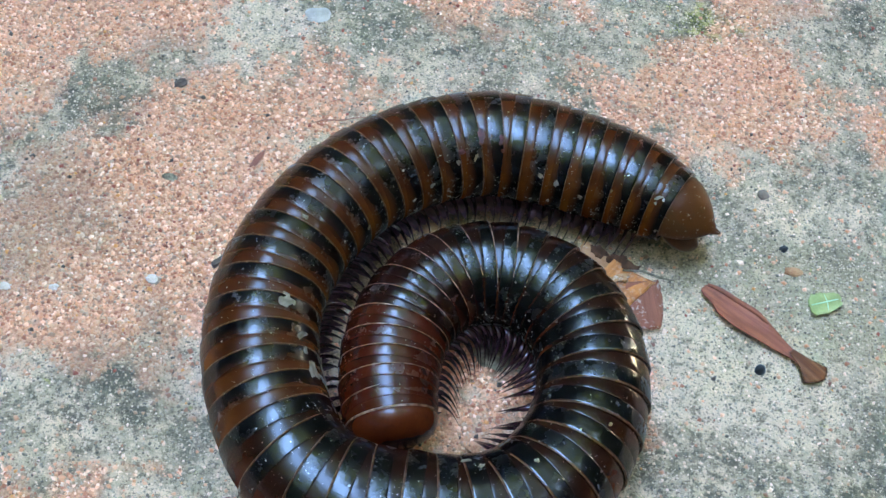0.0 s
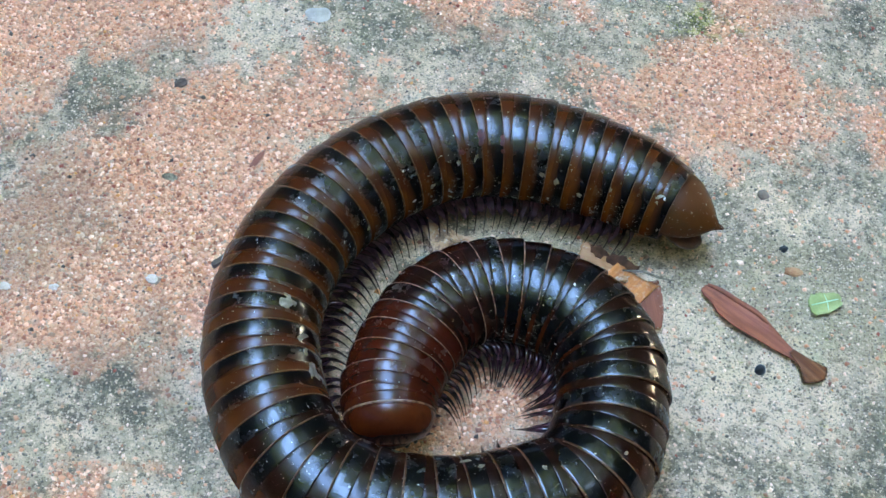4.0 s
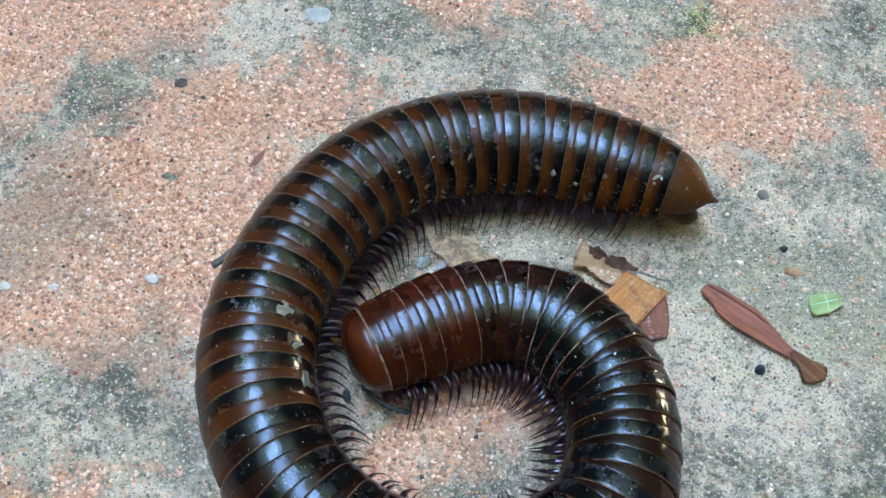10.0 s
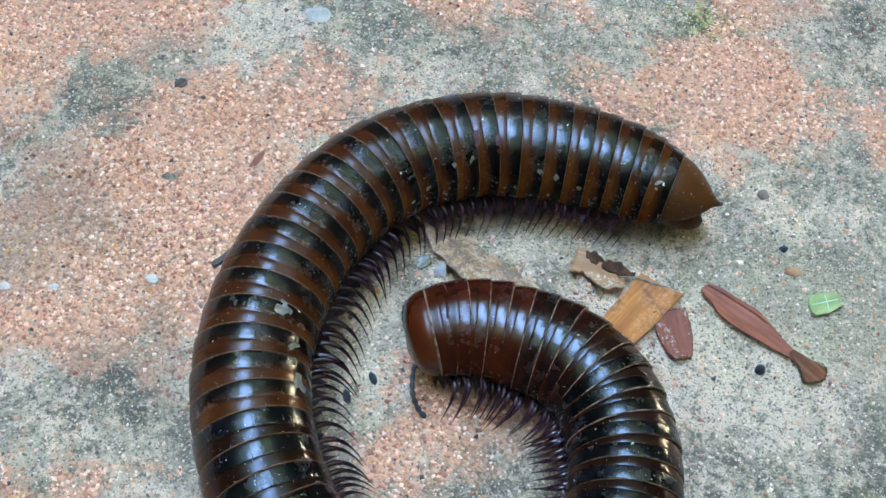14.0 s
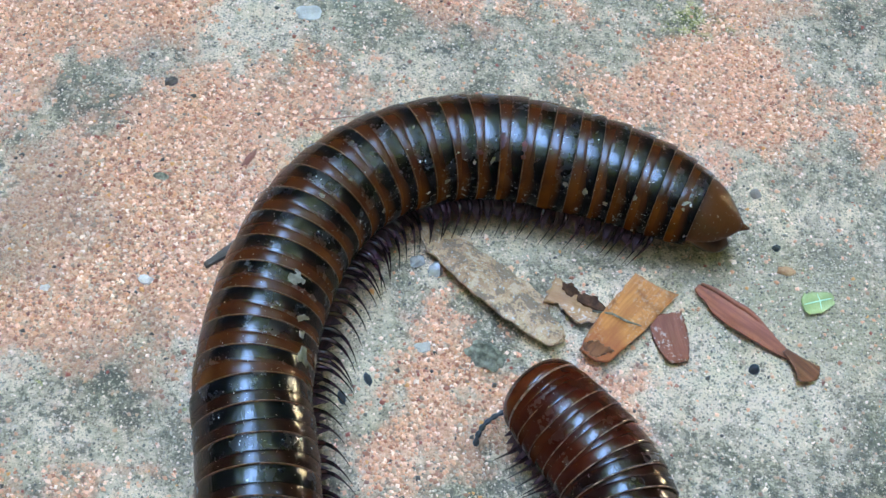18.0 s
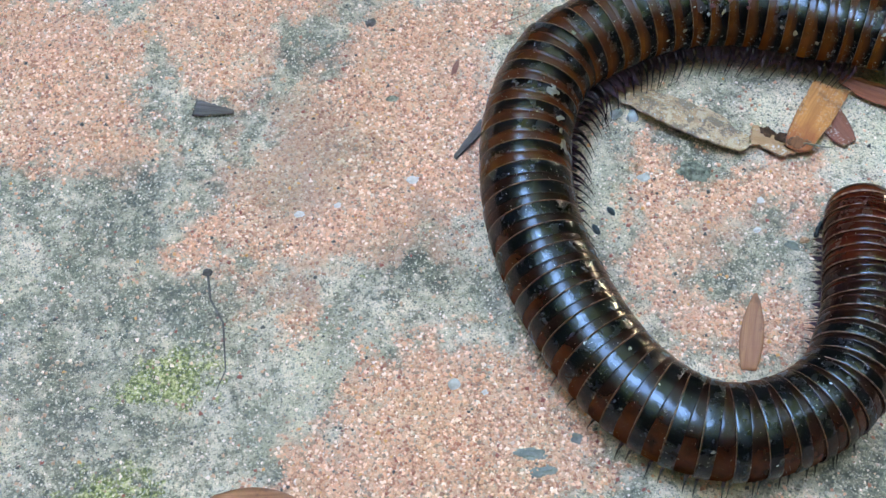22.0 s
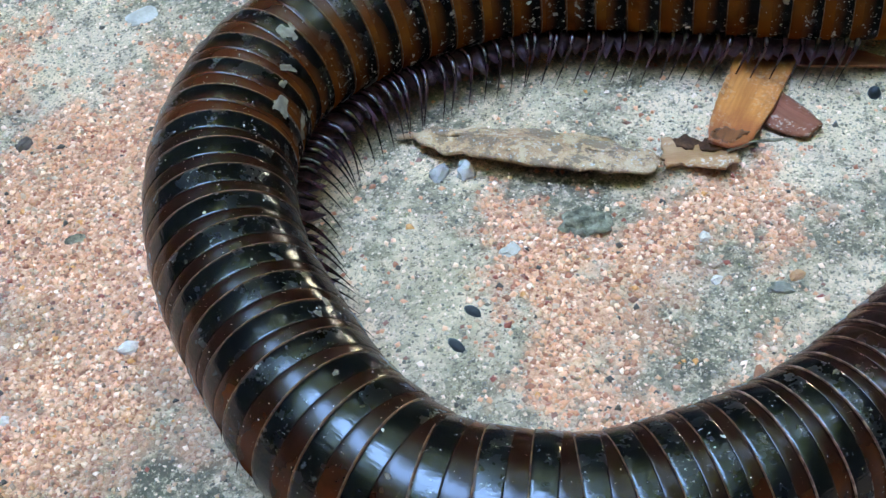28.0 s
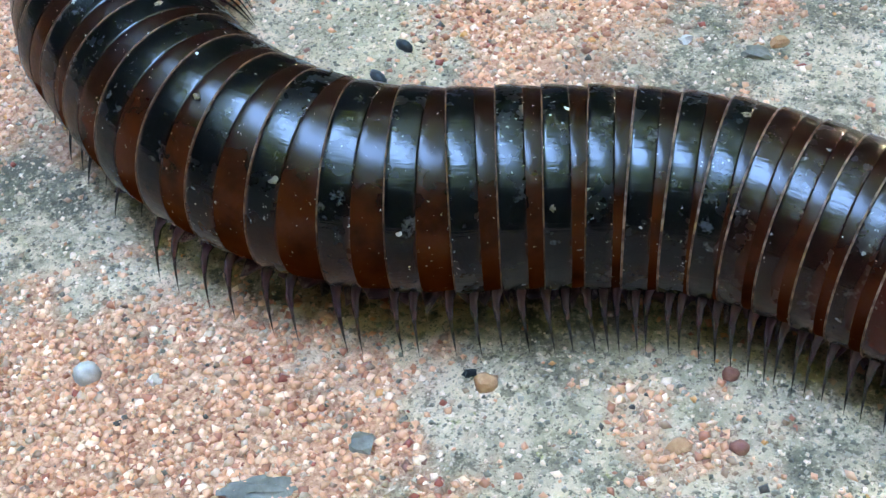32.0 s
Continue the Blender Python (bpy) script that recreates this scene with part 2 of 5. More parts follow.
def ground_material():
    m = Nodes("stone_and_sand")
    co = m.coords()
    stone, dark = stone_tone(m, co)
    n2, n3 = m.noise(1100, 5, 0.7, vector=co), m.noise(2600, 3, 0.7, vector=co)
    stone = m.mix(m.math("MULTIPLY", m.step(n3, 0.55, 0.63), 0.5), stone, (0.74, 0.73, 0.68))
    stone = m.mix(m.math("MULTIPLY", m.step(m.noise(3400, 3, 0.7, vector=co), 0.455, 0.38), 0.75), stone, (0.09, 0.09, 0.085))
    gritty = m.ramp(m.noise(1500, 4, 0.7, vector=co), (0.32, (0.20, 0.09, 0.06)), (0.42, (0.44, 0.255, 0.19)), (0.54, (0.62, 0.41, 0.32)), (0.66, (0.80, 0.64, 0.55)))
    gritty = m.mix(m.math("MULTIPLY", dark, 0.5), gritty, (0.27, 0.25, 0.225))
    col = m.mix(m.attr("sand"), stone, gritty)
    col = m.mix(1.0, col, (1.172, 0.80, 0.58), "MULTIPLY")
    m.bump(m.math("ADD", n2, m.math("MULTIPLY", n3, 0.6)), 0.8, 0.0008)
    return m.finish(col, m.math("ADD", m.math("MULTIPLY", n2, 0.2), 0.68), 0.3)


# ---- materials ----
PITCH = 2.85 * MM
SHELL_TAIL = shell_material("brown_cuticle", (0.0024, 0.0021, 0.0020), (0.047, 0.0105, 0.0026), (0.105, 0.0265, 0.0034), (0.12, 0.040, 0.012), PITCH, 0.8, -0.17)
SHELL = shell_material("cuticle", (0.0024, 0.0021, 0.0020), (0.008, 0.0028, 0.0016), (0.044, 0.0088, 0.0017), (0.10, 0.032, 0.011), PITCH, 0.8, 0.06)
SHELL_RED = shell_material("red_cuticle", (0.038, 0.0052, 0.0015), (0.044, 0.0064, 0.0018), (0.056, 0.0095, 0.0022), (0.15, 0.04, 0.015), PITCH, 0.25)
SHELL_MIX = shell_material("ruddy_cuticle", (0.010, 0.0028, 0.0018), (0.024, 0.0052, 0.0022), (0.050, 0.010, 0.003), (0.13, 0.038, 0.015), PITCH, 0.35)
BAND = band_material("amber_band", (0.015, 0.0038, 0.0016), (0.056, 0.0108, 0.0016))
BAND_TAIL = band_material("brown_band", (0.054, 0.0118, 0.0026), (0.115, 0.0285, 0.0036))
BAND_RED = band_material("red_band", (0.038, 0.0054, 0.0015), (0.056, 0.0092, 0.0020))
BAND_RUDDY = band_material("ruddy_band", (0.018, 0.0036, 0.0015), (0.046, 0.0082, 0.0018))
RIM = plain_material("pale_rim", (0.022, 0.008, 0.0035), (0.17, 0.08, 0.035), 2200, 0.55, 0.2, 0.0001, 0.25)
PALE_RIM = plain_material("front_rim", (0.045, 0.014, 0.007), (0.32, 0.18, 0.115), 1500, 0.5, 0.2, 0.0001, 0.25)
LEG = plain_material("leg_horn", (0.017, 0.0048, 0.0063), (0.052, 0.0155, 0.0190), 500, 0.20, 0.15, 0.0001, 0.60)
BELLY = fibre_material("belly_skin", (0.030, 0.0095, 0.014), (0.095, 0.036, 0.047), (0.014, 0.005, 0.007), 0.6, None, 0.30)
HORN = horn_material()
HEADCASE = plain_material("head_horn", (0.050, 0.0070, 0.0018), (0.095, 0.0160, 0.0030), 220, 0.26, 0.12, 0.0001, 0.35)
BLACK = plain_material("black_horn", (0.010, 0.009, 0.009), (0.022, 0.019, 0.018), 600, 0.3, 0.2, 0.0001)
CHALK = plain_material("chalky_flake", (0.14, 0.10, 0.06), (0.27, 0.205, 0.135), 1300, 0.75, 0.4, 0.0002)
SCAR = plain_material("red_scar", (0.045, 0.004, 0.003), (0.10, 0.010, 0.006), 1400, 0.4, 0.5, 0.0002)
GROUND = ground_material()


# ---- mesh tools ----
def mesh(name, verts, faces, material, smooth=True):
    me = bpy.data.meshes.new(name)
    me.from_pydata(verts, [], faces)
    me.materials.append(material)
    if smooth:
        me.polygons.foreach_set("use_smooth", [True] * len(me.polygons))
    me.update()
    return me


def part(name, me, parent, label="", m=None):
    ob = new(name, me)
    ob.parent = parent
    if m is not None:
        ob.matrix_basis = m
    if label:
        ob["label"] = label
    return ob


def thing(name, me, m, label, category, group="", kind=""):
    ob = new(name, me)
    ob.matrix_basis = m
    return tagged(ob, label, category, group, kind)


def lathe(profile, sides=36, squash=None, cap=False):
    """Turns (x, radius) round the x axis; squash(angle) scales the radius."""
    verts, faces = [], []
    for x, r in profile:
        for j in range(sides):
            a = 2 * math.pi * j / sides
            k = squash(a) if squash else 1.0
            verts.append((x, r * k * math.sin(a), r * k * math.cos(a)))
    for i in range(len(profile) - 1):
        for j in range(sides):
            a, b = i * sides + j, i * sides + (j + 1) % sides
            faces.append((a, b, b + sides, a + sides))
    if cap:
        faces.append(tuple(range(sides)))
        faces.append(tuple(reversed(range((len(profile) - 1) * sides, len(profile) * sides))))
    return verts, faces


def tube(points, radii, sides=8):
    """A tapered tube along points, closed at both ends."""
    verts, faces = [], []
    pts = [Vector(p) for p in points]
    side = Vector((0, 0, 1))
    for i, p in enumerate(pts):
        d = (pts[min(i + 1, len(pts) - 1)] - pts[max(i - 1, 0)]).normalized()
        u = d.cross(side)
        u = u.normalized() if u.length > 1e-3 else Vector((1, 0, 0))
        v = d.cross(u)
        for j in range(sides):
            a = 2 * math.pi * j / sides
            verts.append(p + (u * math.cos(a) + v * math.sin(a)) * radii[i])
    for i in range(len(pts) - 1):
        for j in range(sides):
            a, b = i * sides + j, i * sides + (j + 1) % sides
            faces.append((a, b, b + sides, a + sides))
    faces.append(tuple(reversed(range(sides))))
    faces.append(tuple(range((len(pts) - 1) * sides, len(pts) * sides)))
    return verts, faces


def stone_mesh(name, sx, sy, sz, material, seed, rough=0.16, sub=2, flat=0.35):
    """A lumpy pebble that lies on z = 0."""
    bm = bmesh.new()
    bmesh.ops.create_icosphere(bm, subdivisions=sub + (1 if max(sx, sy) > 2.5e-3 else 0), radius=1.0)
    for v in bm.verts:
        n = v.co.normalized()
        k = 1 + rough * 2 * (noise.noise(n * 1.3 + Vector((seed * 7.1, seed, 0))) + 0.4 * noise.noise(n * 3.1 + Vector((0, seed * 3.3, 0))))
        v.co = n * k
        v.co.x *= sx / 2
        v.co.y *= sy / 2
        v.co.z = max(v.co.z, -flat) * sz / (1 + flat) + flat * sz / (1 + flat) - 0.05 * sz
    me = bpy.data.meshes.new(name)
    bm.to_mesh(me)
    bm.free()
    me.materials.append(material)
    me.polygons.foreach_set("use_smooth", [rough < 0.2] * len(me.polygons))
    return me


def sheet_mesh(name, length, width, thick, material, outline, bend, nx=28, ny=10, ragged=0.0, seed=0):
    """A leaf-like sheet with thickness: outline(u) gives the two edges in units of the width, bend(x, y) the height."""
    verts, faces = [], []
    for top in (1, 0):
        for i in range(nx + 1):
            u = i / nx
            lo, hi = outline(u)
            for j in range(ny + 1):
                v = j / ny
                w = lo + (hi - lo) * v
                x = (u - 0.5) * length
                y = w * width
                if ragged and (j in (0, ny) or i in (0, nx)):
                    x += ragged * noise.noise(Vector((u * 9, v * 9, seed)))
                    y += ragged * noise.noise(Vector((u * 11, v * 7, seed + 5)))
                x2, y2, z = bend(x, y)
                verts.append((x2, y2, z + (thick if top else 0.0)))
    n = (nx + 1) * (ny + 1)
    for i in range(nx):
        for j in range(ny):
            a = i * (ny + 1) + j
            q = (a, a + ny + 1, a + ny + 2, a + 1)
            faces.append(q)
            faces.append(tuple(k + n for k in reversed(q)))
    edge = [i * (ny + 1) for i in range(nx + 1)] + [nx * (ny + 1) + j for j in range(1, ny + 1)]
    edge += [i * (ny + 1) + ny for i in range(nx - 1, -1, -1)] + [j for j in range(ny - 1, 0, -1)]
    for a, b in zip(edge, edge[1:] + edge[:1]):
        faces.append((a, a + n, b + n, b))
    me = mesh(name, verts, faces, material)
    bm = bmesh.new()
    bm.from_mesh(me)
    bmesh.ops.recalc_face_normals(bm, faces=bm.faces)
    bm.to_mesh(me)
    bm.free()
    return me


# ---- fields on the ground ----
def lattice(seed):
    return np.random.RandomState(seed).rand(256, 256)


def value_noise(x, y, size, seed):
    t = lattice(seed)
    u, v = x / size + 1000.0, y / size + 1000.0
    i, j = np.floor(u).astype(int), np.floor(v).astype(int)
    a, b = u - i, v - j
    a, b = a * a * (3 - 2 * a), b * b * (3 - 2 * b)
    g = lambda p, q: t[p % 256, q % 256]
    return (g(i, j) * (1 - a) + g(i + 1, j) * a) * (1 - b) + (g(i, j + 1) * (1 - a) + g(i + 1, j + 1) * a) * b


def fractal(x, y, size, seed, octaves=3):
    return sum(value_noise(x, y, size / 2 ** k, seed + k) / 2 ** k for k in range(octaves)) / sum(1 / 2 ** k for k in range(octaves))


SAND = []


def sand_patch(*corners):
    SAND.append(np.array(corners, float))


def inside(px, py, poly):
    """Signed distance in mm to a polygon: positive inside."""
    best = np.full(px.shape, 1e9)
    odd = np.zeros(px.shape, bool)
    for (x0, y0), (x1, y1) in zip(poly, np.roll(poly, -1, axis=0)):
        dx, dy = x1 - x0, y1 - y0
        k = np.clip(((px - x0) * dx + (py - y0) * dy) / (dx * dx + dy * dy), 0, 1)
        best = np.minimum(best, np.hypot(px - x0 - k * dx, py - y0 - k * dy))
        if dy:
            odd ^= ((y0 > py) != (y1 > py)) & (px < dx * (py - y0) / dy + x0)
    return np.where(odd, best, -best)


# loose pink sand on the grey stone, in mm
sand_patch((-43.6, 84.0), (-40.2, 84.9), (-35.0, 89.5), (-29.4, 93.4), (-22.1, 100.6), (-17.9, 102.5), (-7.6, 103.4), (0.9, 99.2), (-3.4, 95.0), (-8.3, 91.6), (-11.6, 85.4), (-14.7, 80.1), (-17.0, 73.1), (-21.2, 68.9), (-23.7, 66.9), (-29.7, 65.7), (-31.7, 64.4), (-40.0, 65.1))
sand_patch((-50.5, 113.9), (-19.0, 115.7), (-19.6, 107.6), (-27.5, 102.9), (-33.8, 103.0), (-35.9, 95.5), (-41.5, 92.3), (-46.2, 91.5))
sand_patch((21.5, 98.2), (25.0, 102.9), (33.3, 106.8), (41.7, 109.9), (48.1, 106.7), (49.5, 98.2), (49.3, 92.5), (39.3, 89.8), (35.1, 91.9), (27.2, 97.2))
sand_patch((38.3, 109.7), (37.8, 118.9), (52.7, 119.7), (50.3, 113.0), (43.5, 108.2))
sand_patch((53.5, 98.4), (60.5, 100.4), (58.6, 90.6), (54.6, 93.6))
sand_patch((2.6, 116.9), (25.3, 118.2), (24.2, 112.1), (14.7, 111.1), (3.3, 110.5))
sand_patch((-22.0, 66.3), (-19.8, 66.4), (-19.7, 60.7), (-20.8, 60.7))
sand_patch((1.9, 50.7), (2.3, 61.4), (5.6, 64.0), (13.3, 56.2))
sand_patch((6.4, 72.4), (13.6, 64.4), (26.4, 63.4), (24.7, 57.9), (18.0, 57.5), (11.6, 59.5), (7.5, 60.0), (3.0, 50.1), (9.9, 46.4), (16.9, 46.6), (17.9, 42.4), (13.2, 39.7), (4.1, 40.7), (0.3, 44.8), (-0.6, 55.2), (2.4, 62.4))
sand_patch((-43.3, 41.1), (-36.9, 46.8), (-29.7, 49.3), (-21.1, 49.2), (-15.2, 46.7), (-13.0, 39.5), (-8.6, 33.3), (-11.2, 28.0), (-21.0, 25.1), (-43.2, 31.2), (-50.5, 36.7))
sand_patch((-44.7, 64.2), (-37.4, 63.5), (-38.0, 58.2), (-40.8, 57.6), (-43.9, 61.6))
sand_patch((-54.2, 71.1), (-49.1, 76.1), (-42.2, 82.4), (-36.1, 87.6), (-28.5, 91.7), (-21.9, 94.4), (-10.0, 93.5), (-10.9, 77.9), (-14.1, 67.6), (-25.4, 64.9), (-32.4, 64.3), (-46.8, 67.2), (-55.3, 68.2))
sand_patch((-73.0, 120.8), (-52.1, 108.0), (-54.8, 96.3), (-53.1, 85.0), (-59.6, 83.6), (-69.4, 88.4), (-76.2, 89.6))
sand_patch((-47.1, 106.4), (-35.6, 99.8), (-40.7, 90.0), (-46.7, 92.4))
sand_patch((-29.7, 51.2), (-21.6, 50.6), (-13.9, 45.7), (-8.7, 40.3), (-6.9, 37.5), (-11.5, 37.6), (-16.4, 37.2), (-18.5, 35.9), (-21.4, 34.7), (-31.6, 37.2))
sand_patch((3.8, 64.8), (8.1, 62.6), (8.7, 56.0), (0.9, 58.4))
sand_patch((1.1, 29.4), (3.5, 28.1), (5.3, 26.4), (3.9, 25.5), (0.9, 27.3))
sand_patch((-15.6, 34.8), (-11.5, 33.2), (-12.0, 32.0), (-15.3, 33.1))
DARK = ((8.5, 107.5, 7, 4), (-33, 96, 5, 3), (-37, 88, 6, 4), (-26, 60, 8, 6), (55, 111, 7, 5), (-24, 103.5, 4, 3), (51, 90, 5, 4),
        (-46, 84, 5, 7), (-60, 78, 6, 7), (-25, 58.5, 9, 3.5), (-40, 62, 6, 2.5), (-53, 63, 7, 4), (-64, 55, 10, 12), (-66, 43, 12, 8),
        (-46, 47, 5, 4), (-22.5, 68, 2, 3.5), (-35, 83, 5, 7), (15, 54, 5, 4), (14, 88, 4, 3), (-37.5, 76, 5, 5), (-32, 80, 5, 4), (33, 52, 9, 5), (46, 50, 7, 7), (51, 61, 6, 4))
MOSS = ((-56, 53.5, 5.5, 4.0), (39, 111, 4, 3), (-66, 40, 6, 4))
PALE = ((-38, 52, 5, 5), (-44, 45.5, 4, 3.5), (-1, 64, 4, 9), (42, 71, 14, 8), (7, 33, 9, 5), (20, 78.5, 8, 2))


def blobs(x, y, table, seed):
    wx, wy = x + 5 * (fractal(x, y, 6, seed) - 0.5), y + 5 * (fractal(x, y, 6, seed + 9) - 0.5)
    out = np.zeros(x.shape)
    for cx, cy, rx, ry in table:
        d = np.hypot((wx - cx) / rx, (wy - cy) / ry)
        out = np.maximum(out, np.clip(1.5 - d, 0, 1))
    return np.clip(out, 0, 1)


def sand_field(x, y):
    wx = x + 5.0 * (fractal(x, y, 7, 21) - 0.5) + 1.6 * (fractal(x, y, 1.6, 31) - 0.5)
    wy = y + 5.0 * (fractal(x, y, 7, 41) - 0.5) + 1.6 * (fractal(x, y, 1.6, 51) - 0.5)
    d = np.full(x.shape, -1e9)
    for poly in SAND:
        d = np.maximum(d, inside(wx, wy, poly))
    far = (np.abs(x - 0) > 78) | (y < 18) | (y > 125)
    d = np.where(far, np.maximum(d, 14 * (fractal(x, y, 40, 61) - 0.52)), d)
    return np.clip(d / 4.2 + 0.5 + 2.6 * (fractal(x, y, 1.7, 71) - 0.5), 0, 1) * (0.72 + 0.28 * fractal(x, y, 9, 75))


def heights(x, y):
    """Height of the ground in mm."""
    h = 0.9 * (fractal(x, y, 18, 81) - 0.5) + 0.35 * (fractal(x, y, 2.2, 91, 3) - 0.5)
    near = np.clip(1 - np.hypot(x, y - 70) / 400, 0, 1)
    return h * near - 0.15


# ---- the ground: one sheet to the horizon ----
def build_ground():
    def axis(lo, hi, step):
        inner = list(np.arange(lo, hi + step / 2, step))
        out, d, v = [], step, 0.0
        while v < 60000:
            d *= 1.35
            v += d
            out.append(v)
        return np.array([lo - v for v in reversed(out)] + inner + [hi + v for v in out])

    xs, ys = axis(-80, 66, 0.4), axis(16, 126, 0.4)
    X, Y = np.meshgrid(xs, ys, indexing="ij")
    Z = heights(X, Y)
    nx, ny = len(xs), len(ys)
    verts = np.stack([X, Y, Z], -1).reshape(-1, 3) * MM
    k = np.arange(nx * ny).reshape(nx, ny)
    quads = np.stack([k[:-1, :-1], k[1:, :-1], k[1:, 1:], k[:-1, 1:]], -1).reshape(-1, 4)
    me = bpy.data.meshes.new("ground")
    me.vertices.add(len(verts))
    me.vertices.foreach_set("co", verts.ravel())
    me.loops.add(quads.size)
    me.loops.foreach_set("vertex_index", quads.ravel())
    me.polygons.add(len(quads))
    me.polygons.foreach_set("loop_start", np.arange(0, quads.size, 4))
    me.polygons.foreach_set("use_smooth", np.ones(len(quads), bool))
    for name, field in (("sand", sand_field(X, Y)), ("dark", blobs(X, Y, DARK, 101)), ("moss", blobs(X, Y, MOSS, 111)), ("pale", blobs(X, Y, PALE, 121))):
        me.attributes.new(name, "FLOAT", "POINT").data.foreach_set("value", field.ravel().astype(np.float32))
    me.update(calc_edges=True)
    me.validate()
    me.materials.append(GROUND)
    return thing("ground", me, Matrix(), "weathered grey stone slab with pink sand patches and green stains", "ground", kind="structure")


build_ground()


def grains(name, count, seed, lo, hi, material, where, label, lift=0.25, box=(-78, 64, 18, 124)):
    """Thousands of small crystals that lie on the ground, as one object."""
    rng = np.random.RandomState(seed)
    x, y = rng.uniform(box[0], box[1], count * 6), rng.uniform(box[2], box[3], count * 6)
    keep = rng.rand(count * 6) < where(x, y)
    x, y = x[keep][:count], y[keep][:count]
    n = len(x)
    size = lo + (hi - lo) * rng.rand(n) ** 1.7
    base = np.array([(1, 0, 0), (-1, 0, 0), (0, 1, 0), (0, -1, 0), (0, 0, 1), (0, 0, -1)], float)
    tri = np.array([(0, 2, 4), (2, 1, 4), (1, 3, 4), (3, 0, 4), (2, 0, 5), (1, 2, 5), (3, 1, 5), (0, 3, 5)])
    v = base[None] * (0.65 + 0.6 * rng.rand(n, 6, 1)) + 0.35 * (rng.rand(n, 6, 3) - 0.5)
    a, b = rng.rand(n) * 6.283, rng.rand(n) * 1.2 - 0.6
    ca, sa, cb, sb = np.cos(a)[:, None], np.sin(a)[:, None], np.cos(b)[:, None], np.sin(b)[:, None]
    vx, vy, vz = v[..., 0], v[..., 1], v[..., 2] * 0.8
    vx, vz = vx * cb - vz * sb, vx * sb + vz * cb
    vx, vy = vx * ca - vy * sa, vx * sa + vy * ca
    s = size[:, None] / 2
    pos = np.stack([x[:, None] + vx * s, y[:, None] + vy * s, (heights(x, y) + lift * size / 2)[:, None] + vz * s], -1) * MM
    faces = (tri[None] + 6 * np.arange(n)[:, None, None]).reshape(-1, 3)
    me = bpy.data.meshes.new(name)
    me.vertices.add(n * 6)
    me.vertices.foreach_set("co", pos.ravel())
    me.loops.add(faces.size)
    me.loops.foreach_set("vertex_index", faces.ravel())
    me.polygons.add(len(faces))
    me.polygons.foreach_set("loop_start", np.arange(0, faces.size, 3))
    for key, table, k in (("dark", DARK, 101), ("moss", MOSS, 111), ("pale", PALE, 121)):
        me.attributes.new(key, "FLOAT", "POINT").data.foreach_set("value", np.repeat(blobs(x, y, table, k), 6).astype(np.float32))
    me.update(calc_edges=True)
    me.materials.append(material)
    return thing(name, me, Matrix(), label, "sand", kind="stuff")


PINK_GRAINS = grain_material("pink_grains", *[tuple(0.96 * c + k for c, k in zip(tone, (0.06, 0.05, 0.025))) for tone in ((0.66, 0.49, 0.39), (0.68, 0.43, 0.325), (0.84, 0.69, 0.59), (0.56, 0.32, 0.23), (0.62, 0.45, 0.36), (0.38, 0.16, 0.11), (0.70, 0.46, 0.345),
                             (0.88, 0.83, 0.78), (0.58, 0.36, 0.27), (0.25, 0.19, 0.17), (0.62, 0.37, 0.26), (0.46, 0.41, 0.37), (0.60, 0.47, 0.39), (0.30, 0.11, 0.08))])
GREY_GRAINS = grain_material("grey_grains", (0.38, 0.395, 0.37), (0.50, 0.505, 0.47), (0.22, 0.235, 0.22), (0.60, 0.60, 0.56), (0.11, 0.12, 0.11), (0.44, 0.43, 0.39), (0.84, 0.84, 0.80), (0.30, 0.315, 0.295), (0.16, 0.165, 0.155), (0.74, 0.72, 0.66), (0.07, 0.075, 0.07), blend=0.15)
WHITE_GRAINS = grain_material("white_grains", (0.9, 0.89, 0.86), (0.80, 0.81, 0.82), (0.62, 0.57, 0.52), (0.28, 0.085, 0.06), (0.06, 0.055, 0.05), (0.60, 0.36, 0.14), (0.24, 0.13, 0.11), blend=0.02)

grains("pink_sand", 48000, 5, 0.26, 0.76, PINK_GRAINS, lambda x, y: 0.03 + 0.97 * sand_field(x, y), "loose pink and rusty quartz sand grains", 0.0)
grains("grey_grit", 62000, 6, 0.16, 0.50, GREY_GRAINS, lambda x, y: 0.9 - 0.75 * sand_field(x, y), "fine grey stone grit on the slab", -0.1)
grains("mixed_grit", 3000, 7, 0.28, 0.80, WHITE_GRAINS, lambda x, y: 0.18 + 0.82 * sand_field(x, y), "scattered white, rust and dark coarse grains", 0.0)


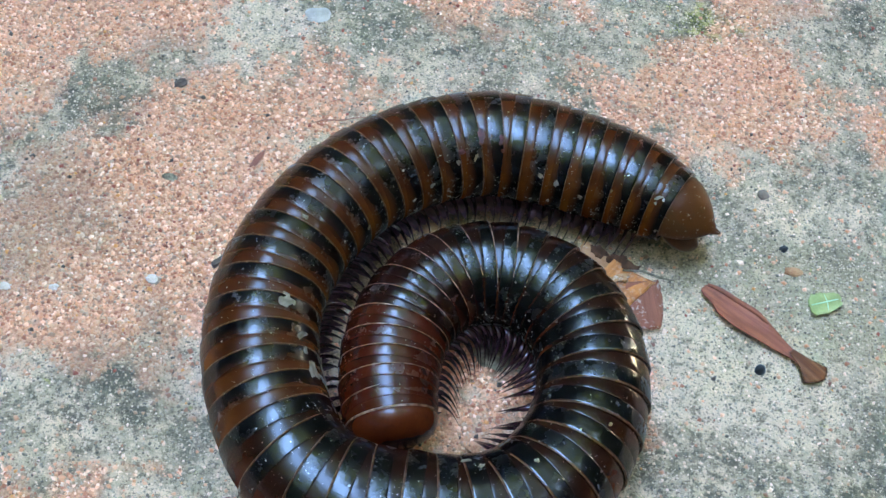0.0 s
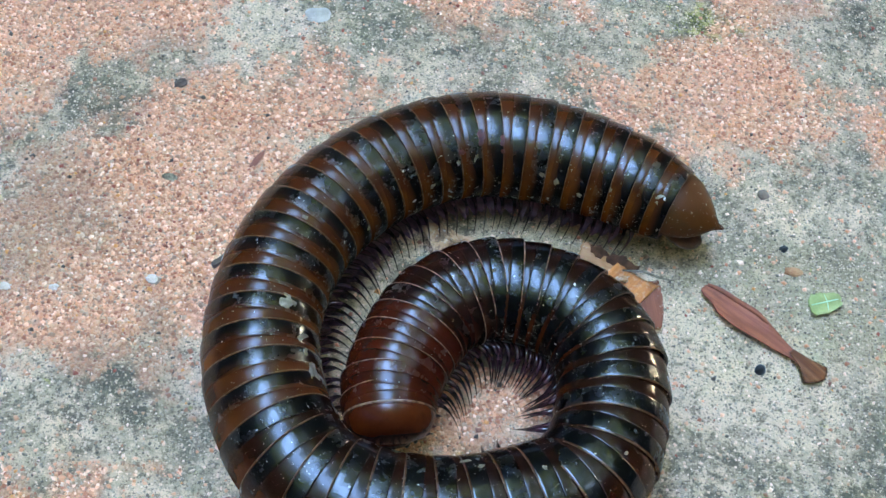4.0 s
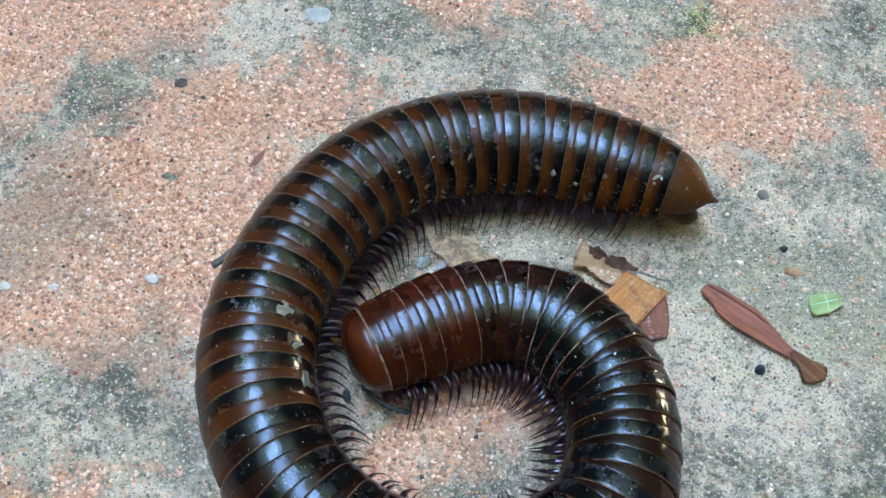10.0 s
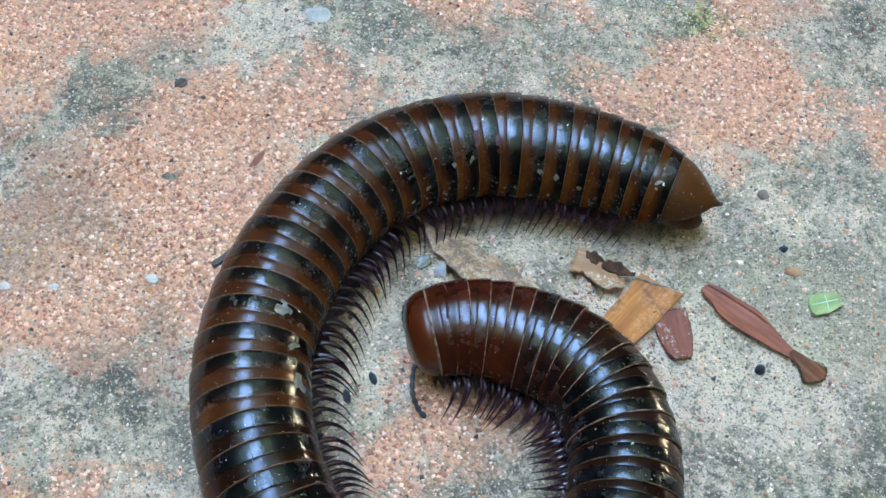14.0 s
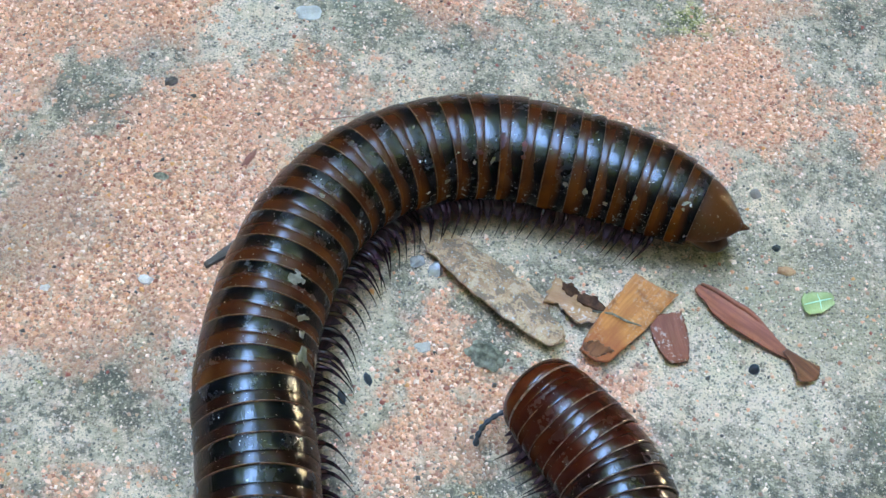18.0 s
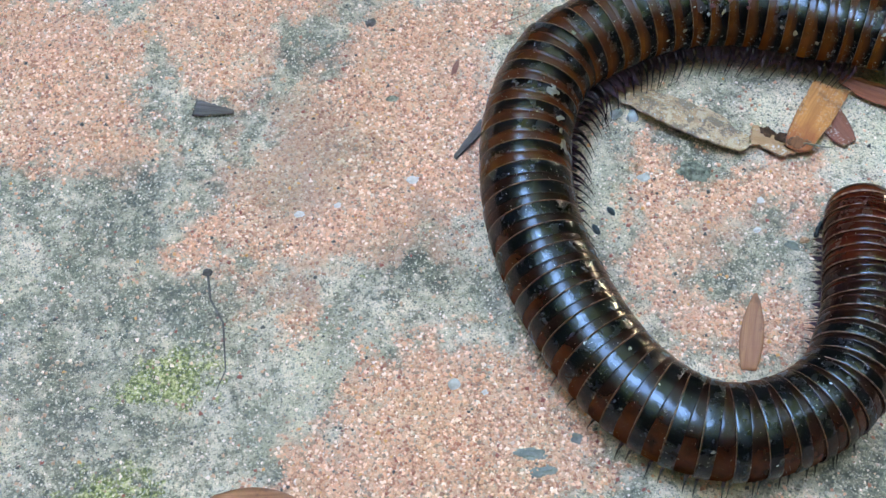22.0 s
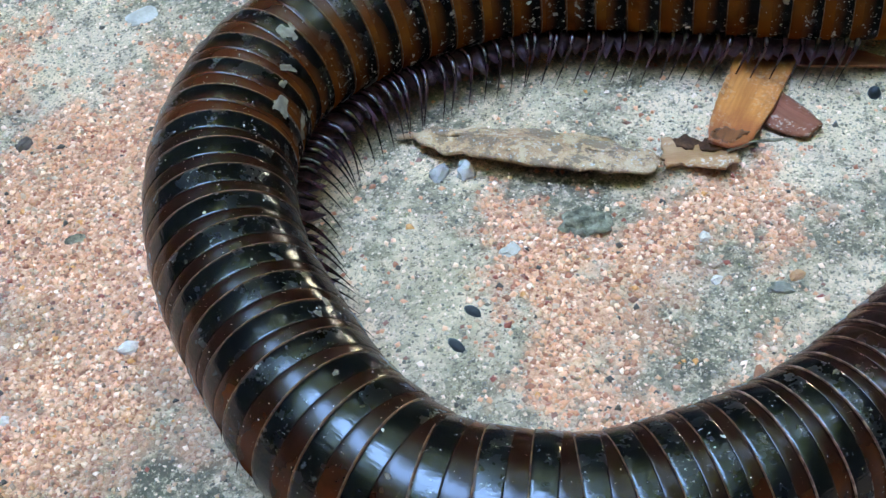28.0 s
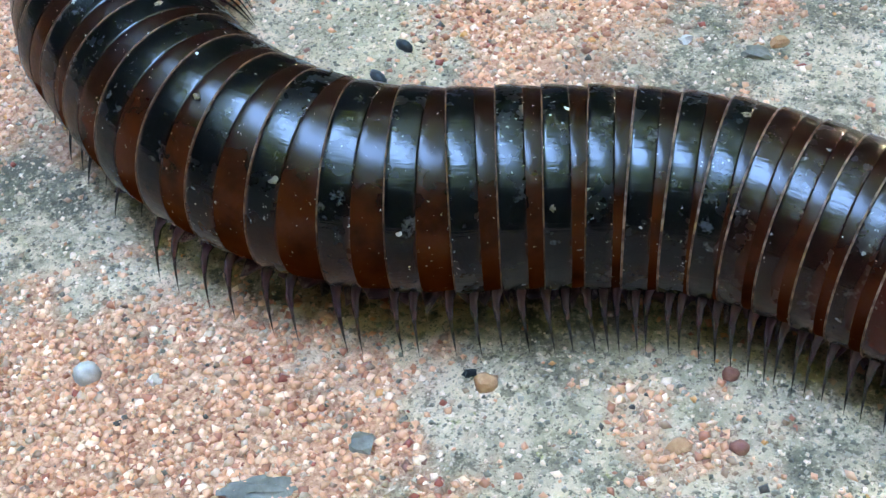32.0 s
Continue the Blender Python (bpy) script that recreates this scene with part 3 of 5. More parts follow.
# ---- the surroundings: trees round a gap of sky ----
def leaf_shell(name, count, seed, radius, lowest, highest, sizes, material, label, category, wide):
    """Many leaf clumps on a dome round the place, with a ragged gap of sky overhead and a small one low in the east."""
    rng = np.random.RandomState(seed)
    verts, faces = [], []
    gap = Vector((-0.20, 0.04, 0.97)).normalized()
    low = Vector((0.83, 0.54, 0.03)).normalized()
    while len(faces) < count:
        a, z = rng.rand() * 6.283, lowest + (highest - lowest) * rng.rand()
        d = Vector((math.cos(a) * math.sqrt(1 - z * z), math.sin(a) * math.sqrt(1 - z * z), z))
        off = math.degrees(d.angle(gap)) + 20 * noise.noise(d * 3.0) + 16 * noise.noise(d * 8.0)
        if off < wide or d.angle(low) < 0.004:
            continue
        c = d * (radius + rng.rand() * 1.5)
        t = Vector(rng.rand(3) - 0.5).normalized()
        u, s = d.cross(t).normalized(), sizes[0] + (sizes[1] - sizes[0]) * rng.rand()
        if d.angle(low) < 0.11:
            s *= 0.30
        v = (d.cross(u) + d * (rng.rand() - 0.5)).normalized()
        n = len(verts)
        verts += [c - u * s, c - u * s * 0.3 + v * s * 0.5, c + u * s * 0.5 + v * s * 0.35, c + u * s, c + u * s * 0.4 - v * s * 0.45, c - u * s * 0.4 - v * s * 0.4]
        faces.append(tuple(range(n, n + 6)))
    thing(name, mesh(name, verts, faces, material, smooth=False), Matrix(), label, category, kind="stuff")


def leaf_material(name, through, *tones):
    m = Nodes(name)
    col = m.ramp(m.island(), *[(i / len(tones), t) for i, t in enumerate(tones)])
    m.finish(col, 0.6, 0.3)
    thin = m.node("ShaderNodeBsdfTranslucent")
    m.link(m.mix(0.7, col, (0.44, 0.41, 0.11)), thin.inputs["Color"])
    both = m.node("ShaderNodeMixShader")
    both.inputs[0].default_value = through
    m.link(m.bsdf.outputs[0], both.inputs[1])
    m.link(thin.outputs[0], both.inputs[2])
    m.link(both.outputs[0], m.tree.nodes["Material Output"].inputs["Surface"])
    return m.mat


leaf_shell("tree_canopy", 2200, 3, 5.0, 0.60, 1.0, (0.22, 0.42), leaf_material("canopy_leaves", 0.42, (0.06, 0.10, 0.02), (0.10, 0.16, 0.04), (0.12, 0.18, 0.05)),
           "green leafy tree crowns round a gap of open sky", "trees", 16)
# Unseen ring of dark leaves, added so that the shell's flanks reflect little light.
leaf_shell("dark_leaf_screen", 6500, 4, 4.0, 0.0, 0.74, (0.30, 0.55), leaf_material("dark_screen_leaves", 0.05, (0.018, 0.028, 0.010), (0.03, 0.045, 0.014), (0.045, 0.06, 0.02)),
           "unseen dark leaf screen added round the slab to dim low reflections", "bushes", 26)

# ---- the millipede ----


def ring_places():
    """Place of each ring in mm from the tail, and its length: the front rings are shorter."""
    out, s = [], 5.6
    while s < 148.0:
        p = float(np.interp(s, (0, 12, 22, 45, 108, 112, 118, 130, 150), (2.1, 2.4, 2.75, 2.9, 2.9, 2.7, 2.25, 2.0, 1.8)))
        out.append((s, p))
        s += p
    return out


PLACES = ring_places()
RINGS = len(PLACES)


def girth(s):
    """Body radius in mm at s mm from the tail."""
    return float(np.interp(s, (0, 3, 6, 9, 14, 22, 95, 120, 138, 142, 145, 147, 149), (2.4, 3.5, 4.35, 4.9, 5.25, 5.5, 5.5, 5.2, 4.95, 4.82, 4.65, 4.45, 4.1)))


def ride(s):
    """Height of the body's axis over the ground in mm."""
    return girth(s) + float(np.interp(s, (0, 3, 6, 9, 14, 22, 140, 150), (2.8, 2.0, 1.5, 1.3, 1.2, 1.2, 1.3, 1.5)))


def belly(a):
    """Slightly flattened underside."""
    c = math.cos(a)
    return 1.0 if c > -0.3 else 1.0 - 0.13 * ((-c - 0.3) / 0.7) ** 1.5


def leg_mesh(name, reach, drop, lean, stout=1.0):
    """A jointed, arched leg; its root is the origin, it runs out along +y."""
    pts, rad = [], []
    n = 21
    for i in range(n):
        u = i / (n - 1)
        y = reach * (1.12 * u - 0.12 * u ** 4)
        z = 1.6 * math.sin(u * 2.5) - drop * u ** 2.4
        pts.append((lean * math.sin(math.pi * 0.92 * u ** 0.9) + 0.3 * u, y, z))
        joint = abs(math.sin(u * math.pi * 5))
        rad.append((0.19 * (1 - u) ** 0.5 + 0.34 * math.exp(-(u / 0.74) ** 6) + 0.055) * (0.84 + 0.22 * joint) * (1 - 0.75 * u ** 10) * stout)
    v, f = tube([tuple(c * MM for c in p) for p in pts], [r * MM for r in rad], 7)
    return mesh(name, v, f, LEG)


millipede = thing("millipede", None, Matrix(), "large glossy black millipede with amber rings, crawling on stone", "millipede")
millipede.empty_display_size = 0.01
VALVE = plain_material("valve_horn", (0.040, 0.012, 0.004), (0.10, 0.034, 0.008), 500, 0.34, 0.3, 0.0002, 0.3)
LONG_LEG = leg_mesh("long_leg", 6.6, 3.85, -1.7, 0.54)
SHORT_LEG = leg_mesh("short_leg", 3.2, 3.85, 0.6, 0.62)
body, legs = [], []


def build_rings():
    flakes = ((66.5, 52, 1.5, 1.1), (65.4, 80, 1.2, 0.8), (66.2, 86, 0.9, 0.7), (63.6, 84, 0.6, 0.5), (44.0, 74, 0.5, 0.4), (33.5, 70, 0.6, 0.4), (17.0, 66, 0.7, 0.5), (14.2, 74, 0.5, 0.4), (67.3, 58, 0.9, 0.8), (27.6, 50, 0.8, 0.35), (29.4, 52, 0.7, 0.35), (5.9, 44, 0.35, 0.3), (6.6, 36, 0.35, 0.3), (59, 27, 1.5, 1.2), (62.5, 45, 1.2, 0.6), (64.5, 48, 0.9, 0.7), (6.3, 36, 1.4, 0.8), (11, 55, 0.5, 0.4), (19, 62, 0.5, 0.4), (90.5, 40, 0.9, 0.5),
              (91.5, 28, 0.6, 0.5), (49, 12, 0.5, 0.4), (36, 5, 0.35, 0.3), (104, -22, 0.4, 0.3), (109, -48, 0.45, 0.3), (121, -55, 0.4, 0.3), (97, 10, 0.4, 0.4), (130, 10, 0.4, 0.35))
    for i in range(RINGS):
        s, p = PLACES[i]
        r, tail_r, head_r = girth(s), girth(s - p / 2), girth(s + p / 2)
        red = i > RINGS - 6
        ruddy = i > RINGS - 10
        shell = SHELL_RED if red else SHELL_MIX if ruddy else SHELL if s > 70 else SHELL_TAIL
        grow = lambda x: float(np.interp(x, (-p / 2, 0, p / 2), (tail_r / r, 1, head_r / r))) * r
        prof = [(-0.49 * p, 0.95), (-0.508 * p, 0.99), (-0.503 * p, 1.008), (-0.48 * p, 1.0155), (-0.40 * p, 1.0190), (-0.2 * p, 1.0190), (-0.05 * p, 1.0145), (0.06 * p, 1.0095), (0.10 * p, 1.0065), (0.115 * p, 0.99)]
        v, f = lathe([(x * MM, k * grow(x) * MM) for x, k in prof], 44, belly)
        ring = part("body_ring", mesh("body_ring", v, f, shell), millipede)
        prof = [(0.05 * p, 0.985), (0.095 * p, 1.002), (0.13 * p, 1.0055), (0.26 * p, 1.0020), (0.40 * p, 0.9945), (0.55 * p, 0.984), (0.75 * p, 0.970), (0.95 * p, 0.90)]
        v, f = lathe([(x * MM, k * grow(min(x, p / 2)) * MM) for x, k in prof], 40, belly)
        part("band", mesh("band", v, f, BAND_RED if red else BAND_RUDDY if ruddy else BAND if s > 70 else BAND_TAIL), ring)
        lip = 1.0 if i > RINGS - 13 else 0.0
        prof = [(-0.512 * p, 0.985), ((-0.518 - 0.012 * lip) * p, 1.008), ((-0.514 - 0.010 * lip) * p, 1.0165 + 0.003 * lip), (-0.500 * p, 1.0185 + 0.004 * lip), ((-0.484 + 0.012 * lip) * p, 1.013 + 0.004 * lip)]
        v, f = lathe([(x * MM, k * grow(x) * MM) for x, k in prof], 44, belly)
        part("rim", mesh("rim", v, f, PALE_RIM if i > RINGS - 13 else RIM), ring)
        if i > 1:
            v, f = lathe([(x * p * MM, 0.62 * MM * w) for x, w in ((-0.5, 0.9), (-0.3, 1.1), (-0.1, 0.85), (0.1, 1.1), (0.3, 0.9), (0.5, 1.0))], 12)
            v = [(x, y * (((8.7 if s < 42 else 9.9 if s < 95 else 8.4) if y > 0 else 6.4) + 0.7 * math.sin(i * 2.1 + x * 4300)) * r / 5.5, z * 1.5 - 0.80 * r * MM) for x, y, z in v]
            part("belly", mesh("belly", v, f, BELLY), ring)
            for k, x in enumerate((-0.22 * p, 0.24 * p)):
                for side in (1, -1):
                    leg = part("leg", LONG_LEG if side > 0 else SHORT_LEG, ring)
                    root = Matrix.Translation((x * MM, side * 0.58 * r * MM, -0.68 * r * MM))
                    if side < 0:
                        root = root @ Matrix.Rotation(math.pi, 4, "Z")
                    k_len = float(np.interp(s, (0, 12, 40, 55, 95, 115, 150), (0.46, 0.52, 0.74, 1.0, 1.0, 0.80, 0.66)))
                    leg.scale = (1.0, k_len, 1.0)
                    legs.append((leg, root, s, side, 2 * i + k))
        for k, (fs, ang, a, b) in enumerate(flakes):
            if abs(fs - s) <= p / 2:
                me = stone_mesh("flake", a * MM, b * MM, 0.13 * MM, CHALK, k + 3, 0.5, 2)
                part("flake", me, ring, "chalky white flake stuck to the shell", Matrix.Rotation(-radians(ang), 4, "X") @ Matrix.Translation(((fs - s) * MM, 0, r * 1.008 * MM)) @ pose(0, 0, 0, 0, 0, 47 * k))
        for k, (fs, ang, a, b) in enumerate(((26.4, 30, 0.8, 1.6), (23.8, 33, 0.7, 1.1), (29.0, 42, 0.8, 0.6), (24.2, 44, 0.6, 0.5))):
            if abs(fs - s) <= p / 2:
                me = stone_mesh("scar", a * MM, b * MM, 0.07 * MM, SCAR, k + 21, 0.3, 2)
                part("scar", me, ring, "dark red sore spot on the shell", Matrix.Rotation(-radians(ang), 4, "X") @ Matrix.Translation(((fs - s) * MM, 0, r * 1.008 * MM)))
        body.append((ring, s))


build_rings()


def build_tail():
    s = 2.6
    prof = [(3.6, 0.88 * girth(5.2)), (2.5, 0.95 * girth(4.8)), (1.9, 0.985 * girth(4.5)), (1.2, 3.74), (0.5, 3.45), (-0.2, 3.05), (-0.8, 2.58), (-1.4, 2.0), (-1.9, 1.45), (-2.3, 0.95), (-2.7, 0.5), (-2.85, 0.06)]
    v, f = lathe([(x * MM, r * MM) for x, r in prof], 48)
    slim = lambda x, z: 1.0 - 0.34 * min(1.0, max(0.0, -z / MM - 0.2) / 0.8) * min(1.0, max(0.0, 2.2 - x / MM) / 0.8)
    v = [(x, y * slim(x, z), z * slim(x, z) + (110 * x * x if x < 0 else 0)) for x, y, z in v]
    tail = part("tail_piece", mesh("tail_piece", v, f, HORN), millipede, "ochre brown pointed tail segment")
    for side in (1, -1):
        me = stone_mesh("anal_valve", 5.0 * MM, 2.7 * MM, 3.3 * MM, VALVE, 3 + side, 0.04, 3, 0.95)
        part("anal_valve", me, tail, "amber brown bulging anal valve", Matrix.Translation((0.0, side * 1.6 * MM, -2.85 * MM)) @ pose(0, 0, 0, side * 14, 12, side * -12))
    v, f = tube([(-2.1 * MM, 0, 0.55 * MM), (-2.8 * MM, 0, 0.8 * MM), (-3.5 * MM, 0, 1.0 * MM)], [0.75 * MM, 0.42 * MM, 0.12 * MM], 10)
    part("tail_spine", mesh("tail_spine", v, f, HORN), tail, "reddish pointed spine")
    for k, (x, y, z, a, b) in enumerate(((0.6, 2.4, -2.6, 0.9, 0.7), (-0.3, 1.6, -3.0, 1.1, 0.5), (1.4, 3.1, -2.3, 0.8, 0.5), (0.4, 0.6, -3.6, 0.7, 0.5))):
        part("dirt_crumb", stone_mesh("dirt_crumb", a * MM, b * MM, 0.3 * MM, CHALK, 60 + k, 0.4), tail, "pale crumb of dry dirt", Matrix.Translation((x * MM, y * MM, z * MM)) @ pose(0, 0, 0, -130, 0, 40 * k))
    body.append((tail, s))


def build_head():
    s = PLACES[-1][0] + PLACES[-1][1] / 2 + 0.85
    prof = [(-1.2, 4.0), (-1.25, 4.16), (-1.15, 4.28), (-0.6, 4.22), (-0.1, 4.05), (0.4, 3.72), (0.8, 3.26), (1.1, 2.62), (1.3, 1.85), (1.42, 1.0), (1.46, 0.1)]
    v, f = lathe([(x * MM, r * MM) for x, r in prof], 44, belly)
    v = [(x - (0.3 * (-z - 1 * MM) if z < -1 * MM and x > 0 else 0), y, z) for x, y, z in v]
    collar = part("collum", mesh("collum", v, f, HEADCASE), millipede, "smooth reddish brown collar plate")
    prof = [(-1.26, 4.12), (-1.30, 4.26), (-1.23, 4.33), (-1.14, 4.32), (-1.08, 4.27)]
    v, f = lathe([(x * MM, r * MM) for x, r in prof], 44, belly)
    part("rim", mesh("rim", v, f, PALE_RIM), collar)
    body.append((collar, s))
    bm = bmesh.new()
    bmesh.ops.create_uvsphere(bm, u_segments=28, v_segments=18, radius=1.0)
    for q in bm.verts:
        q.co.x, q.co.y, q.co.z = (q.co.x * 2.1 - 1.3) * MM, q.co.y * 2.9 * MM, q.co.z * 2.3 * MM
        if q.co.z < -1.5 * MM:
            q.co.x += 0.4 * MM
    me = bpy.data.meshes.new("head")
    bm.to_mesh(me)
    bm.free()
    me.materials.append(HEADCASE)
    me.polygons.foreach_set("use_smooth", [True] * len(me.polygons))
    head = part("head", me, millipede, "reddish brown bowed head")
    body.append((head, s + 0.35))
    for side in (1, -1):
        part("eye", stone_mesh("eye", 1.0 * MM, 0.5 * MM, 0.9 * MM, BLACK, 2, 0.03, 2, 0.9), head, "", Matrix.Translation((-0.2 * MM, side * 2.4 * MM, 0.2 * MM)))
        pts, rad = [], []
        for k in range(29):
            u = k / 28
            pts.append((4.9 * math.sin(1.15 * u) / math.sin(1.15) * MM, side * (0.4 * u + 1.5 * u * u) * MM, (0.7 * math.sin(2.6 * u) - 1.0 * u * u) * MM))
            rad.append((0.17 + 0.14 * abs(math.sin(u * math.pi * 7)) * (0.6 + 0.6 * u)) * MM)
        v, f = tube(pts, rad, 9)
        antenna = part("antenna", mesh("antenna", v, f, BLACK), head, "black beaded feeler")
        feelers.append((antenna, Matrix.Translation((0.6 * MM, side * 1.5 * MM, -0.5 * MM)), side))


feelers = []
build_tail()
build_head()

# ---- loose things on the slab ----
def dry_leaf_material():
    """Papery dead leaf: tan, mottled grey-brown, speckled with mould and sand."""
    m = Nodes("tan_leaf")
    co = m.coords()
    n1, n2, n3 = m.noise(260, 5, 0.65, vector=co), m.noise(480, 5, 0.75, vector=co), m.noise(3000, 3, 0.7, vector=co)
    col = m.ramp(n1, (0.3, (0.28, 0.130, 0.060)), (0.46, (0.43, 0.23, 0.115)), (0.56, (0.54, 0.315, 0.17)), (0.68, (0.38, 0.205, 0.115)))
    col = m.mix(m.math("MULTIPLY", m.step(n2, 0.50, 0.55), 0.75), col, (0.16, 0.10, 0.065))
    col = m.mix(m.math("MULTIPLY", m.step(n2, 0.46, 0.40), 0.7), col, (0.62, 0.42, 0.26))
    col = m.mix(m.math("MULTIPLY", m.step(n3, 0.58, 0.66), 0.6), col, (0.58, 0.54, 0.48))
    m.bump(m.math("ADD", n1, m.math("ADD", n2, n3)), 0.7, 0.0005)
    return m.finish(col, 0.85, 0.25)


RED_LEAF = fibre_material("red_leaf", (0.22, 0.056, 0.026), (0.34, 0.100, 0.044), (0.11, 0.038, 0.024), 0.6)
DRY_LEAF = fibre_material("dry_leaf", (0.24, 0.080, 0.032), (0.36, 0.135, 0.055), (0.12, 0.04, 0.02), 0.6)
TIP_LEAF = fibre_material("leaf_tip", (0.11, 0.032, 0.012), (0.21, 0.070, 0.024), (0.05, 0.02, 0.012), 0.5)
ORANGE_LEAF = fibre_material("orange_leaf", (0.36, 0.110, 0.022), (0.54, 0.19, 0.045), (0.14, 0.042, 0.014), 0.45, (0.26, 0.06, 0.020), 0.2)
SHRED_LEAF = fibre_material("shred_leaf", (0.30, 0.13, 0.05), (0.46, 0.23, 0.10), (0.07, 0.032, 0.018), 0.6, None, 0.8)
ROT = plain_material("rotten_edge", (0.040, 0.016, 0.009), (0.12, 0.050, 0.024), 900, 0.85, 0.6, 0.0003, 0.15)
VEIN = plain_material("leaf_vein", (0.46, 0.62, 0.36), (0.55, 0.68, 0.44), 700, 0.5)
BROWN_LEAF = fibre_material("brown_leaf", (0.17, 0.045, 0.020), (0.25, 0.076, 0.036), (0.11, 0.035, 0.02), 0.65, None, 0.45)
TAN_LEAF = dry_leaf_material()
GREEN_LEAF = plain_material("green_leaf", (0.27, 0.29, 0.085), (0.46, 0.43, 0.17), 450, 0.5)
DARK_BARK = fibre_material("dark_bark", (0.066, 0.043, 0.032), (0.155, 0.108, 0.084), (0.28, 0.225, 0.19), 0.7)
SOOT = plain_material("black_seed", (0.010, 0.011, 0.012), (0.03, 0.03, 0.032), 900, 0.45)
QUARTZ = plain_material("white_quartz", (0.60, 0.47, 0.39), (0.80, 0.65, 0.55), 900, 0.5, 0.6, 0.0003)
GREYST = plain_material("grey_pebble", (0.40, 0.32, 0.26), (0.58, 0.48, 0.40), 600, 0.7)
OLIVE = plain_material("olive_pebble", (0.12, 0.10, 0.062), (0.42, 0.35, 0.23), 1100, 0.85, 1.0, 0.0009)
OCHRE = plain_material("ochre_pebble", (0.44, 0.19, 0.075), (0.60, 0.31, 0.15), 900, 0.7, 0.6, 0.0003)
RUST = plain_material("rust_pebble", (0.24, 0.075, 0.045), (0.36, 0.15, 0.09), 600, 0.65)
BROWNST = plain_material("brown_pebble", (0.20, 0.135, 0.10), (0.30, 0.21, 0.165), 900, 0.75)
BLUEST = plain_material("blue_chip", (0.13, 0.105, 0.075), (0.26, 0.215, 0.16), 700, 0.6)
GEL = plain_material("milky_crystal", (0.60, 0.51, 0.45), (0.76, 0.67, 0.60), 900, 0.2, 0.4)
GEL.node_tree.nodes["Principled BSDF"].inputs["Transmission Weight"].default_value = 0.45


def at(x, y, z=0.0, yaw=0.0, rx=0.0, ry=0.0):
    h = float(heights(np.array([x], float), np.array([y], float))[0])
    return pose(x * MM, y * MM, (z + h) * MM, rx, ry, yaw)


def build_leaves():
    lower = lambda u: -float(np.interp(u, (0, 0.06, 0.14, 0.24, 0.42, 0.68, 0.88, 1), (0.10, 0.22, 0.24, 0.50, 0.56, 0.46, 0.30, 0.12)))
    upper = lambda u: float(np.interp(u, (0, 0.08, 0.3, 0.6, 1), (0.14, 0.36, 0.42, 0.36, 0.10)))
    me = sheet_mesh("red_leaf", 12.0 * MM, 2.9 * MM, 0.2 * MM, RED_LEAF, lambda u: (lower(u), upper(u)),
                    lambda x, y: (x, y, 0.35 * MM + 150 * y * y + 90 * max(0, y) * y + 0.12 * MM * math.sin(x * 700)), 48, 12, 0.10 * MM, 3)
    leaf = thing("red_leaf", me, at(39.6, 69.0, 0.1, -41.5), "twisted brick-red dry leaf strip lying on stone", "leaf")
    for ob in leaf.data.vertices:
        ob.co.x -= 1.5 * MM
    roll = [((-7.3 + 9.0 * k / 12) * MM, (0.25 + 1.0 * math.sin(0.35 + 2.3 * k / 12)) * MM, (0.75 + 0.15 * math.sin(k)) * MM) for k in range(13)]
    v, f = tube(roll, [(0.10 + 0.20 * math.sin(0.4 + 2.5 * k / 12)) * MM for k in range(13)], 9)
    part("rolled_edge", mesh("rolled_edge", v, f, RED_LEAF), leaf, "rolled-over upper edge")
    me = sheet_mesh("leaf_tip", 4.2 * MM, 2.7 * MM, 0.16 * MM, TIP_LEAF, lambda u: (-0.10 - 0.66 * u ** 1.1, 0.10 + 0.48 * u ** 0.9),
                    lambda x, y: (x - 260 * y * y * (1 if x > 0 else 0), y, 0.35 * MM + 0.9 * MM * (0.5 - x / (4.6 * MM)) * 0.3 - 0.30 * y + 0.08 * MM * math.sin(y * 4000)), 18, 14, 0.12 * MM, 6)
    part("folded_tip", me, leaf, "dark brown flipped fan-shaped tip", pose(5.7 * MM, -0.25 * MM, 0.25 * MM, 0, 0, -4))
    me = sheet_mesh("green_leaf", 3.5 * MM, 2.6 * MM, 0.2 * MM, GREEN_LEAF, lambda u: (float(np.interp(u, (0, 0.15, 0.6, 1), (-0.42, -0.55, -0.42, -0.10))), float(np.interp(u, (0, 0.1, 0.5, 0.85, 1), (0.18, 0.42, 0.5, 0.46, 0.28)))),
                    lambda x, y: (x, y, 0.12 * MM + 60 * x * x + 0.25 * MM * abs(math.sin(y * 900))), 22, 12, 0.32 * MM, 8)
    leaf = thing("green_leaf", me, at(46.7, 72.4, 0.1, 5), "torn scrap of fresh pale green leaf", "leaf")
    v, f = tube([(-1.5 * MM, -0.1 * MM, 0.5 * MM), (-0.4 * MM, 0.15 * MM, 0.40 * MM), (0.7 * MM, 0.35 * MM, 0.42 * MM), (1.6 * MM, 0.45 * MM, 0.52 * MM)], [0.05 * MM, 0.08 * MM, 0.09 * MM, 0.05 * MM], 6)
    part("vein", mesh("vein", v, f, VEIN), leaf, "pale leaf vein")
    v, f = tube([(0.1 * MM, 1.2 * MM, 0.5 * MM), (0.3 * MM, 0.25 * MM, 0.42 * MM), (0.15 * MM, -0.9 * MM, 0.46 * MM)], [0.04 * MM, 0.06 * MM, 0.04 * MM], 6)
    part("vein", mesh("vein", v, f, VEIN), leaf, "pale leaf vein")
